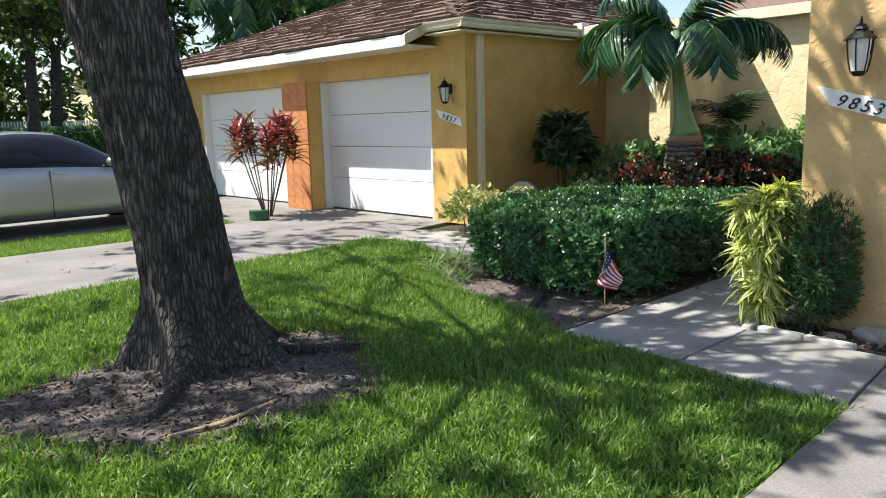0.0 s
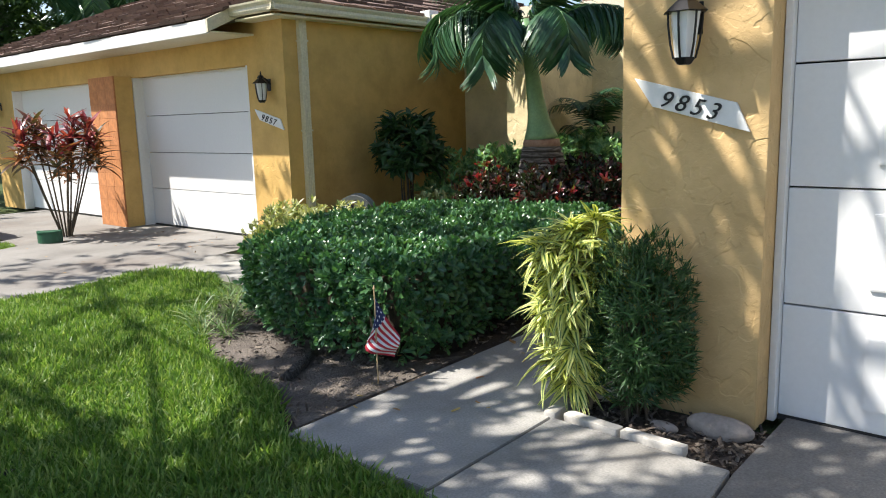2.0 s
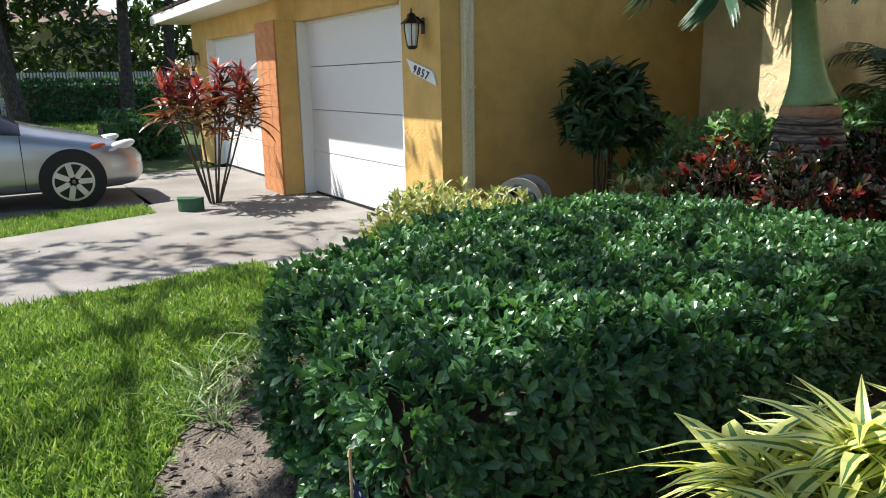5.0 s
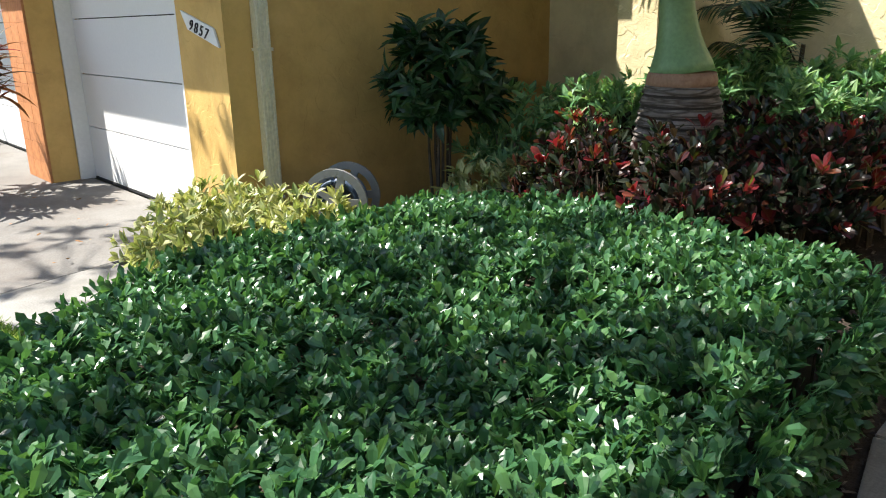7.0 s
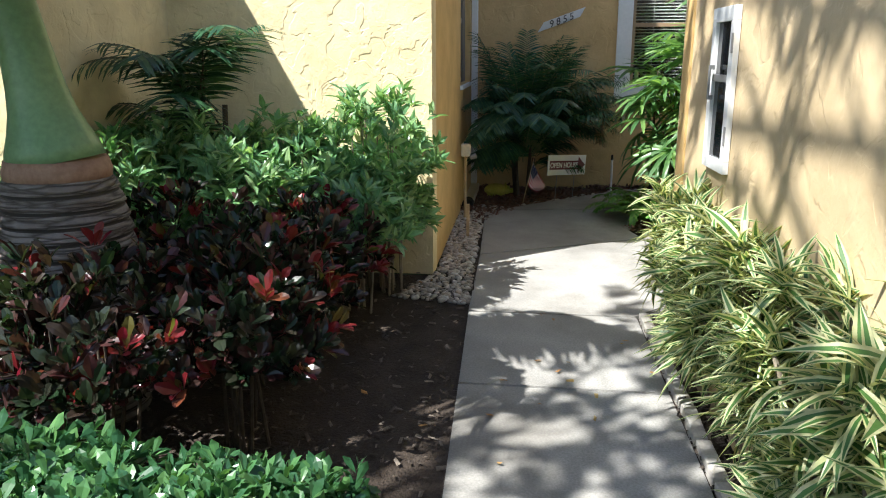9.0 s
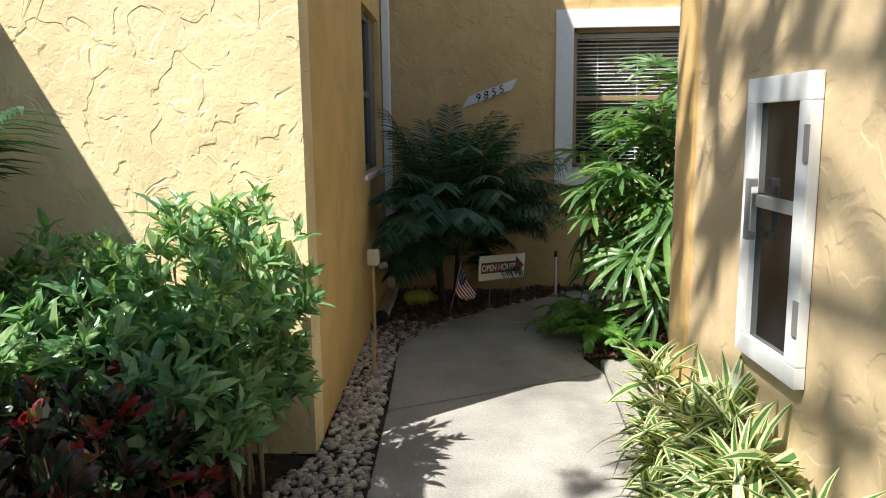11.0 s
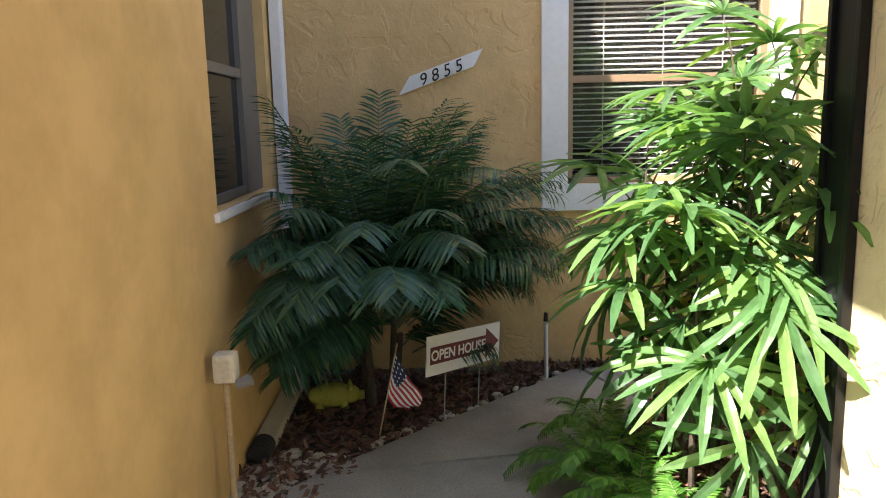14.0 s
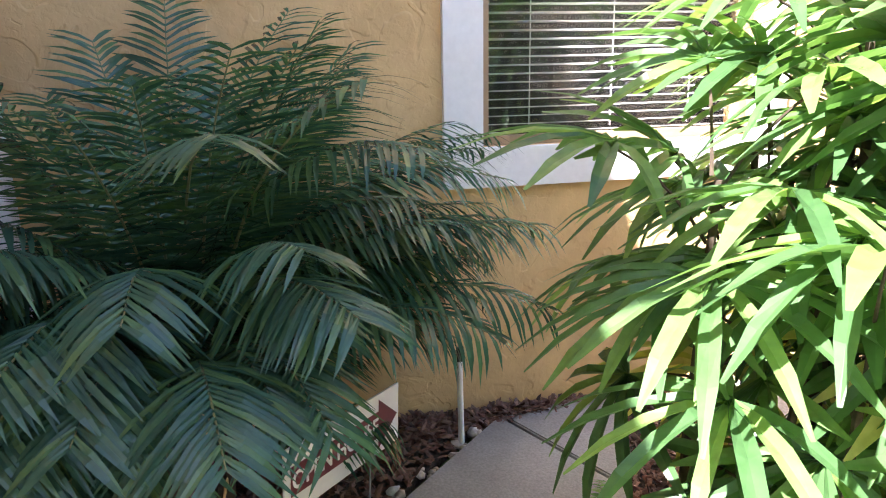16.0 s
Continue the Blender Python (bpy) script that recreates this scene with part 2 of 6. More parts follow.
gp.inputs["Metallic"].default_value, gp.inputs["Roughness"].default_value, gp.inputs["Coat Weight"].default_value = 0.75, 0.32, 0.8
RUBBER = plain("tyre_rubber", (0.02, 0.02, 0.02), 0.8)
ALLOY = plain("alloy_rim", (0.62, 0.63, 0.64), 0.3, 0.8)
AMBER = plain("amber_lens", (0.55, 0.10, 0.02), 0.2)


def bark_mat(name, a, b, sx=14.0, sz=2.5, dist=0.03):
    m, t, p = nodes_of(name)
    tc = t.nodes.new("ShaderNodeTexCoord").outputs["Object"]
    mp = t.nodes.new("ShaderNodeMapping")
    mp.inputs["Scale"].default_value = (sx, sx, sz)
    t.links.new(tc, mp.inputs[0])
    v = t.nodes.new("ShaderNodeTexVoronoi")
    v.feature = "DISTANCE_TO_EDGE"
    v.inputs["Scale"].default_value = 1.6
    warp = t.nodes.new("ShaderNodeTexNoise")
    warp.inputs["Scale"].default_value = 2.2
    t.links.new(mp.outputs[0], warp.inputs["Vector"])
    t.links.new(mixc(t, 0.35, mp.outputs[0], warp.outputs["Color"], "ADD"), v.inputs["Vector"])
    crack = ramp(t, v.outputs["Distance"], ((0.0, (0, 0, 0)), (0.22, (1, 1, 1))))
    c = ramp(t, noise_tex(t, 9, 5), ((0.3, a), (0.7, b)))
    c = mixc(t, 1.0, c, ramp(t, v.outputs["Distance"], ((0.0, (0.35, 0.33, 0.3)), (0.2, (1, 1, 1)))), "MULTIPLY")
    t.links.new(c, p.inputs["Base Color"])
    p.inputs["Roughness"].default_value = 0.92
    h = math_n(t, "ADD", crack, math_n(t, "MULTIPLY", noise_tex(t, 45, 4), 0.5))
    bump(t, p, h, 0.9, dist)
    return m


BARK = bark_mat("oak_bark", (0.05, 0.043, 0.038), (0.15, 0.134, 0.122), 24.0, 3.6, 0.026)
PALMBARK = bark_mat("ringed_palm_trunk", (0.17, 0.145, 0.13), (0.30, 0.27, 0.25), 2.5, 24.0, 0.008)
RINGDARK = plain("dark_ring_scars", (0.05, 0.042, 0.036), 0.9)
LADYDRY = leaf_mat("yellowed_fan_leaves", (0.42, 0.46, 0.10), (0.55, 0.52, 0.20), None, 0.35, 0.4)
CROWNSHAFT = surface("green_crownshaft", (0.16, 0.30, 0.14), (0.25, 0.40, 0.20), 3, 40, 0.4, 0.1)
CSBROWN = surface("brown_shaft_collar", (0.30, 0.17, 0.11), (0.40, 0.25, 0.17), 20, 60, 0.7, 0.2)


# ---- building helpers ----
class Geo:
    """Gathers many small triangles into one mesh."""

    def __init__(self):
        self.v, self.f, self.m, self.n = [], [], [], 0

    def add(self, v, f, mat=0):
        v, f = np.asarray(v, float).reshape(-1, 3), np.asarray(f, int).reshape(-1, 3)
        self.v.append(v)
        self.f.append(f + self.n)
        self.m.append(np.full(len(f), mat) if np.isscalar(mat) else np.asarray(mat))
        self.n += len(v)

    def scatter(self, tpl, pos, d, up, size, width=None):
        """tpl: (verts, tris, mats), along +y with its face to +z. d: way of each leaf; up: way of its face."""
        tv, tf, tm = tpl
        k = len(pos)
        if not k:
            return
        d = d / np.linalg.norm(d, axis=1, keepdims=True)
        x = np.cross(d, up)
        x /= np.linalg.norm(x, axis=1, keepdims=True) + 1e-9
        z = np.cross(x, d)
        w = size if width is None else width
        v = (pos[:, None] + x[:, None] * (tv[None, :, 0:1] * w[:, None, None]) + d[:, None] * (tv[None, :, 1:2] * size[:, None, None])
             + z[:, None] * (tv[None, :, 2:3] * size[:, None, None]))
        f = tf[None] + (np.arange(k) * len(tv))[:, None, None]
        self.add(v.reshape(-1, 3), f.reshape(-1, 3), np.tile(tm, k))

    def tube(self, pts, radii, sides=8, mat=0, cap=True):
        pts = [Vector(p) for p in pts]
        rings = []
        for i, p in enumerate(pts):
            d = (pts[min(i + 1, len(pts) - 1)] - pts[max(i - 1, 0)]).normalized()
            a = d.orthogonal().normalized() if abs(d.z) < 0.99 else Vector((1, 0, 0))
            if abs(d.z) >= 0.2 and abs(d.z) < 0.99:
                a = Vector((0, 1, 0)).cross(d).normalized()
            b = d.cross(a)
            rings.append([p + (a * math.cos(q) + b * math.sin(q)) * radii[i] for q in (2 * math.pi * j / sides for j in range(sides))])
        v = [c for r in rings for c in r]
        f = []
        for i in range(len(pts) - 1):
            for j in range(sides):
                a, b = i * sides + j, i * sides + (j + 1) % sides
                f += [(a, b, b + sides), (a, b + sides, a + sides)]
        if cap:
            v += [pts[0], pts[-1]]
            n = len(v)
            for j in range(sides):
                k = (j + 1) % sides
                f += [(n - 2, k, j), (n - 1, (len(pts) - 1) * sides + j, (len(pts) - 1) * sides + k)]
        self.add([tuple(c) for c in v], f, mat)

    def mesh(self, name, mats, smooth=False):
        v, f, m = np.concatenate(self.v), np.concatenate(self.f), np.concatenate(self.m)
        me = bpy.data.meshes.new(name)
        me.vertices.add(len(v))
        me.vertices.foreach_set("co", v.astype(np.float32).ravel())
        me.loops.add(len(f) * 3)
        me.loops.foreach_set("vertex_index", f.astype(np.int32).ravel())
        me.polygons.add(len(f))
        me.polygons.foreach_set("loop_start", np.arange(0, len(f) * 3, 3, dtype=np.int32))
        me.polygons.foreach_set("loop_total", np.full(len(f), 3, dtype=np.int32))
        me.polygons.foreach_set("material_index", m.astype(np.int32))
        me.polygons.foreach_set("use_smooth", np.full(len(f), smooth))
        for mm in mats if isinstance(mats, (list, tuple)) else [mats]:
            me.materials.append(mm)
        me.update()
        me.validate()
        return me


def boxes_bm(boxes, bevel=0.0):
    """boxes: (x0, y0, z0, x1, y1, z1)"""
    bm = bmesh.new()
    for x0, y0, z0, x1, y1, z1 in boxes:
        m = Matrix.Translation(((x0 + x1) / 2, (y0 + y1) / 2, (z0 + z1) / 2)) @ Matrix.Diagonal((abs(x1 - x0), abs(y1 - y0), abs(z1 - z0), 1))
        bmesh.ops.create_cube(bm, size=1, matrix=m)
    if bevel:
        bmesh.ops.bevel(bm, geom=bm.edges[:], offset=bevel, segments=2, affect="EDGES", profile=0.7)
    return bm


def cyl_bm(r0, r1, h, m=Matrix(), sides=16, bevel=0.0):
    bm = bmesh.new()
    bmesh.ops.create_cone(bm, cap_ends=True, segments=sides, radius1=r0, radius2=r1, depth=h, matrix=m)
    if bevel:
        bmesh.ops.bevel(bm, geom=[e for e in bm.edges if len(e.link_faces) == 2 and e.calc_face_angle() > 0.8], offset=bevel, segments=2, affect="EDGES")
    return bm


def prism_bm(poly, z0, z1, bevel=0.0):
    bm = bmesh.new()
    f = bm.faces.new([bm.verts.new((x, y, z0)) for x, y in poly])
    r = bmesh.ops.extrude_face_region(bm, geom=[f])
    for v in r["geom"]:
        if isinstance(v, bmesh.types.BMVert):
            v.co.z = z1
    bmesh.ops.recalc_face_normals(bm, faces=bm.faces[:])
    if bevel:
        bmesh.ops.bevel(bm, geom=[e for e in bm.edges if e.calc_face_angle(0) > 0.8], offset=bevel, segments=2, affect="EDGES")
    return bm


def to_mesh(name, bm, material, smooth=False):
    if isinstance(bm, bpy.types.Mesh):
        return bm
    me = bpy.data.meshes.new(name)
    if smooth:
        for f in bm.faces:
            f.smooth = True
    bm.to_mesh(me)
    bm.free()
    me.materials.append(material)
    return me


def part(name, bm, material, parent, label="", smooth=False):
    ob = new(name, to_mesh(name, bm, material, smooth))
    ob.parent = parent
    return tagged(ob, label)


def thing(name, label, category, m=Matrix(), group="", kind=""):
    ob = new(name)
    ob.empty_display_size = 0.1
    ob.matrix_world = m
    return tagged(ob, label, category, group, kind)


def solo(name, bm, material, label, category, kind="", m=Matrix(), smooth=False):
    ob = new(name, to_mesh(name, bm, material, smooth))
    ob.matrix_world = m
    return tagged(ob, label, category, "", kind)


def wall_bm(p0, p1, z0, z1, thick, openings=()):
    """A wall along p0-p1 whose thickness lies to the left of that way; openings: (s0, s1, za, zb) along it."""
    p0, p1 = Vector((*p0, 0)), Vector((*p1, 0))
    d = p1 - p0
    length = d.length
    d.normalize()
    m = Matrix.Translation(p0) @ Matrix.Rotation(math.atan2(d.y, d.x), 4, "Z")
    cuts = sorted({0, length, *(c for o in openings for c in o[:2])})
    bxs = []
    for a, b in zip(cuts, cuts[1:]):
        gaps = sorted((o[2], o[3]) for o in openings if o[0] <= a + 1e-6 and o[1] >= b - 1e-6)
        z = z0
        for g0, g1 in gaps:
            if g0 > z:
                bxs.append((a, 0, z, b, thick, g0))
            z = g1
        if z < z1:
            bxs.append((a, 0, z, b, thick, z1))
    bm = boxes_bm(bxs)
    bmesh.ops.remove_doubles(bm, verts=bm.verts[:], dist=1e-5)
    bmesh.ops.transform(bm, matrix=m, verts=bm.verts[:])
    return bm


def tpl(verts, tris, mats=None):
    return np.array(verts, float), np.array(tris, int), np.zeros(len(tris), int) if mats is None else np.array(mats)


def leaf_tpl(w, fold=0.06, droop=0.12):
    return tpl([(0, 0, 0), (w, 0.42, fold), (0, 0.45, 0), (-w, 0.42, fold), (0.62 * w, 0.75, fold - droop * 0.5), (-0.62 * w, 0.75, fold - droop * 0.5), (0, 1, -droop)],
               [(0, 1, 2), (0, 2, 3), (2, 1, 4), (2, 4, 6), (2, 6, 5), (2, 5, 3)])


def strap_tpl(w, droop=0.3, fold=0.05, stripe=False, rows=4, mid_w=0.45, blunt=False):
    """A long leaf that bows; stripe: pale margins (1) round a green middle (0)."""
    xs = (-1, -mid_w, mid_w, 1) if stripe else (-1, 0, 1)
    v, f, mt = [], [], []
    for i in range(rows + 1):
        s = i / rows
        ww = w * (0.45 + 1.5 * s * (1 - s) * 1.5) * (1 - s ** 4) + 0.0015
        if blunt:
            ww = w * (0.28, 0.8, 1.0, 0.9, 0.2)[i]
        for x in xs:
            v.append((x * ww, s * (1 - 0.25 * droop * s), fold * abs(x) * (1 - s) - droop * s * s))
    k = len(xs)
    for i in range(rows):
        for j in range(k - 1):
            a = i * k + j
            f += [(a, a + 1, a + k + 1), (a, a + k + 1, a + k)]
            mt += [1 if stripe and j != 1 else 0] * 2
    return tpl(v, f, mt)


def unit(v):
    return v / (np.linalg.norm(v, axis=-1, keepdims=True) + 1e-9)


def inside(poly, p):
    """Which of the points p lie in the polygon."""
    r = np.zeros(len(p), bool)
    for (x0, y0), (x1, y1) in zip(poly, poly[1:] + poly[:1]):
        c = (y0 > p[:, 1]) != (y1 > p[:, 1])
        with np.errstate(divide="ignore", invalid="ignore"):
            r ^= c & (p[:, 0] < (x1 - x0) * (p[:, 1] - y0) / (y1 - y0 + 1e-12) + x0)
    return r


def in_poly(poly, n):
    a = np.array(poly)
    lo, hi = a.min(0), a.max(0)
    p = lo + rng.random((n, 2)) * (hi - lo)
    return p[inside(poly, p)]

# ---- ground ----
LAWN = [(-7.0, 1.08), (3.8, 1.1), (3.86, 2.88), (4.15, 3.35), (4.3, 4.2), (4.75, 5.0), (5.35, 5.55), (5.6, 6.4), (5.55, 7.15), (4.0, 6.95), (2.7, 6.85), (1.5, 6.98), (-7.0, 7.0)]
RING = [(1.82 + 1.12 * math.cos(a) * (1 + 0.12 * math.sin(3 * a)), 3.75 + 0.95 * math.sin(a) * (1 + 0.1 * math.cos(2 * a))) for a in (k * math.pi / 14 for k in range(28))]
ground_bm = bmesh.new()
bmesh.ops.create_grid(ground_bm, x_segments=60, y_segments=60, size=400, matrix=Matrix.Translation((0, 0, -0.045)))
solo("ground", ground_bm, GRASSG, "grassy ground reaching to the horizon", "ground", "structure")
solo("lawn", prism_bm(LAWN, -0.04, -0.012), GRASSG, "sunlit green lawn with dappled shade", "lawn", "structure")
solo("tree_bed", prism_bm(RING, -0.012, 0.012), SAND, "bare soil ring round the tree trunk", "soil", "structure")
BED_HEDGE = [(3.9, 2.9), (4.15, 3.35), (4.3, 4.2), (4.75, 5.0), (5.35, 5.55), (5.75, 5.5), (6.2, 5.4), (6.9, 6.6), (6.6, 7.2), (7.3, 7.25), (7.3, 7.2), (10.7, 7.2), (11.7, 5.8), (11.64, 3.74), (14.0, 3.86), (15.5, 3.86), (15.5, 2.05), (14.36, 3.16), (13.9, 3.55), (11.1, 3.41), (7.8, 3.24), (6.3, 2.9)]
solo("planting_bed", prism_bm(BED_HEDGE, -0.04, -0.006), SOIL, "dark soil bed below the hedge and crotons", "soil", "structure")
BED_SIDE = [(4.8, 1.95), (5.15, 2.06), (6.5, 2.07), (7.9, 2.27), (10.9, 2.38), (10.95, 1.9), (10.6, 1.9), (5.19, 1.85), (5.19, 1.168), (4.71, 1.168)]
solo("bare_soil", prism_bm([(3.98, 2.94), (4.19, 3.35), (4.34, 4.2), (4.79, 5.0), (5.35, 5.5), (5.2, 4.8), (4.95, 4.1), (4.95, 3.2), (5.3, 2.96)], -0.03, 0.0), SAND, "bare sandy soil between lawn and hedge", "soil", "structure")
solo("side_bed", prism_bm(BED_SIDE, -0.04, -0.004), SOIL, "narrow soil bed along the stucco wall", "soil", "structure")
BED_END = [(13.3, 2.25), (14.9, 1.66), (15.5, 1.3), (15.55, 0.95), (13.3, 0.95)]
solo("end_bed", prism_bm(BED_END, -0.04, -0.004), SOIL, "soil bed below the lady palm", "soil", "structure")

# paved ways
walkway = thing("pavement_walkway", "grey concrete garden walkway of jointed slabs", "walkway", kind="structure")


def left_edge(x):
    return 2.88 if x < 6.2 else 2.88 + (x - 6.2) * 0.235 if x < 7.6 else 3.22 + (x - 7.6) * 0.058


def right_edge(x):
    return 2.02 if x < 6.3 else 2.02 + (x - 6.3) * 0.19 if x < 7.6 else 2.27 + (x - 7.6) * 0.035


for x0, x1 in ((3.86, 6.25), (6.25, 7.75), (7.75, 8.75), (8.75, 9.75), (9.75, 10.82)):
    g = 0.006
    part("slab", prism_bm([(x0 + g, right_edge(x0)), (x1 - g, right_edge(x1)), (x1 - g, left_edge(x1)), (x0 + g, left_edge(x0))], -0.08, 0.022, 0.004), CONC, walkway)
part("slab", prism_bm([(3.8, 1.105), (4.7, 1.172), (4.74, 2.01), (3.84, 2.01)], -0.08, 0.021, 0.004), CONC, walkway)
part("slab", prism_bm([(10.835, 2.39), (11.1, 2.15), (12.9, 2.1), (12.2, 3.46), (10.82, 3.41)], -0.08, 0.02, 0.007), CONC, walkway)
part("slab", prism_bm([(12.915, 2.1), (13.25, 2.2), (14.25, 1.9), (14.0, 3.45), (13.87, 3.56), (12.215, 3.46)], -0.08, 0.02, 0.007), CONC, walkway)
part("slab", prism_bm([(14.265, 1.9), (14.8, 1.68), (15.48, 1.98), (14.34, 3.14), (14.01, 3.45)], -0.08, 0.02, 0.007), CONC, walkway)
part("slab", prism_bm([(14.81, 1.665), (15.53, 1.4), (15.56, 1.75), (15.49, 1.965)], -0.08, 0.02, 0.007), CONC, walkway)
part("slab", prism_bm([(10.835, 2.375), (10.95, 1.47), (13.2, 1.47), (13.22, 2.08), (11.1, 2.135)], -0.08, 0.017, 0.007), CONC, walkway)
# unseen courtyard paving, added to bounce sun towards the end wall
part("slab", prism_bm([(13.3, 0.94), (15.55, 0.94), (15.55, -3.9), (13.3, -3.9)], -0.08, 0.018, 0.007), CONC, walkway)
drive = thing("driveway", "light grey concrete driveway with leaf stains", "driveway", kind="structure")
part("slab", prism_bm([(-12, 7.0), (1.5, 7.0), (2.7, 6.87), (4.0, 6.97), (5.64, 7.24), (6.54, 7.43), (7.5, 7.6), (7.5, 14.3), (5.6, 14.3), (5.5, 10.2), (3.85, 9.6), (-12, 9.6)], -0.1, 0.004, 0.006), DRIVE, drive)
part("slab", prism_bm([(-12, 10.85), (5.59, 10.85), (5.59, 14.6), (-12, 14.6)], -0.1, 0.004, 0.006), DRIVE, drive)
part("slab", prism_bm([(5.66, 7.22), (6.55, 7.41), (6.85, 6.55), (6.2, 5.42), (5.8, 5.5), (5.85, 6.4)], -0.1, 0.012, 0.006), CONC, drive)
drive_near = thing("driveway", "pale concrete driveway before a white garage door", "driveway", kind="structure")
part("slab", prism_bm([(-12, 1.04), (2.7, 1.05), (3.8, 1.09), (4.7, 1.16), (5.5, 1.16), (5.5, -6), (-12, -6)], -0.1, 0.014, 0.005), DRIVE, drive_near)

# ---- garage house with two doors ----
WX, DX, WY = 7.38, 7.53, 7.17
house = thing("garage_house", "yellow stucco house with two white garage doors", "house", kind="structure")
part("wall", wall_bm((WX, 15.8), (WX, WY), 0, 2.6, 0.22, [(15.8 - 14.86, 15.8 - 11.3, 0, 2.1), (15.8 - 10.6, 15.8 - 7.86, 0, 2.1)]), YEL, house, "yellow stucco front wall")
part("wall", wall_bm((WX + 0.004, WY + 0.0001), (10.64, WY + 0.0001), 0, 2.75, 0.2), YEL, house, "shaded yellow stucco side wall")
part("wall", wall_bm((11.2, 15.8), (WX + 0.22, 15.8), 0, 2.6, 0.2), YEL, house)
part("wall", wall_bm((11.2, 15.8), (11.2, 7.43), 0, 2.6, -0.2), YEL, house)


def garage_door(y0, y1, x, h, parent_name, label):
    dr = thing(parent_name, label, "garage door", kind="structure")
    k = 4
    for i in range(k):
        z0, z1 = 0.02 + i * (h - 0.02) / k, 0.02 + (i + 1) * (h - 0.02) / k
        part("door_section", boxes_bm([(x, y0, z0 + 0.004, x + 0.05, y1, z1 - 0.004)], 0.006), DOORW, dr)
    part("weather_strip", boxes_bm([(x - 0.004, y0, 0.0, x + 0.045, y1, 0.02)]), RUBBER, dr)
    part("door_jamb", boxes_bm([(x - 0.147, y0 - 0.036, 0, x + 0.02, y0 - 0.002, h + 0.018), (x - 0.147, y1 + 0.002, 0, x + 0.02, y1 + 0.036, h + 0.018), (x - 0.03, y0, h - 0.004, x + 0.02, y1, h + 0.018)], 0.004), WHITE, dr, "white painted jamb")
    part("backing", boxes_bm([(x + 0.08, y0 - 0.1, -0.02, x + 0.1, y1 + 0.1, h + 0.1)]), DARK, dr)
    return dr


garage_door(7.897, 10.563, DX, 2.08, "door_garage_1", "white sectional garage door, closed and half in shade")
garage_door(11.34, 14.82, DX, 2.08, "door_garage_2", "white sectional garage door behind a red plant")
pillar = thing("pillar", "terracotta block pillar between the two garage doors", "pillar", kind="structure")
part("core", boxes_bm([(7.125, 10.58, 0, WX - 0.002, 11.32, 2.12)], 0.01), YEL, pillar, "yellow stucco pillar core")
PB = boxes_bm([(-0.012, 0, 0, 0.012, 0.242, 0.192)], 0.005)
pb_mesh = to_mesh("brick", PB, TERRA)
for i in range(11):
    for j in range(3):
        b = new("brick", pb_mesh)
        b.parent = pillar
        b.location = (7.115 - 0.002 * random.random(), 10.584 + j * 0.246, 0.004 + i * 0.1925)


# ---- roofs ----
S = 0.45
roof = thing("roof", "brown shake hip roof over the garages", "roof", kind="structure")


def sheet(pts, th=0.06):
    bm = bmesh.new()
    a = [bm.verts.new(p) for p in pts]
    b = [bm.verts.new((p[0], p[1], p[2] - th)) for p in pts]
    bm.faces.new(a)
    bm.faces.new(b[::-1])
    for i in range(len(a)):
        j = (i + 1) % len(a)
        bm.faces.new((a[i], b[i], b[j], a[j]))
    bmesh.ops.recalc_face_normals(bm, faces=bm.faces[:])
    return bm


def zf(x):
    return 2.55 + (x - 6.75) * S


def zs(y):
    return 2.72 + (y - 6.95) * S


part("deck", sheet([(6.78, 16.1, zf(6.78)), (6.78, 7.7, zf(6.78)), (7.13, 7.7, zf(7.13)), (7.13, 6.95, zs(6.95)), (10.95, 10.75, zf(10.9))]), SHINGLE, roof)
part("deck", sheet([(7.13, 6.95, zs(6.95)), (14.5, 6.95, zs(6.95)), (14.5, 10.75, zs(10.75)), (10.95, 10.75, zs(10.75))]), SHINGLE, roof)
part("deck", sheet([(6.78, 16.1, zf(6.78)), (10.95, 10.75, zf(10.9)), (14.5, 10.75, zf(10.9)), (14.5, 16.1, zf(6.78))]), SHINGLE, roof)
part("soffit", boxes_bm([(6.8, 7.69, 2.42, WX, 16.0, 2.44), (7.14, 6.98, 2.56, WX + 0.1, 7.69, 2.58), (WX + 0.1, 6.98, 2.56, 9.6, 7.23, 2.58)]), CREAMP, roof, "cream painted soffit")
part("fascia", boxes_bm([(6.755, 7.69, 2.41, 6.79, 16.1, 2.555)], 0.005), WHITE, roof, "white fascia board")
part("rake_board", sheet([(6.757, 7.66, 2.56), (7.2, 7.66, 2.76), (7.2, 7.688, 2.76), (6.757, 7.688, 2.56)], 0.14), CREAMP, roof, "cream rake board")


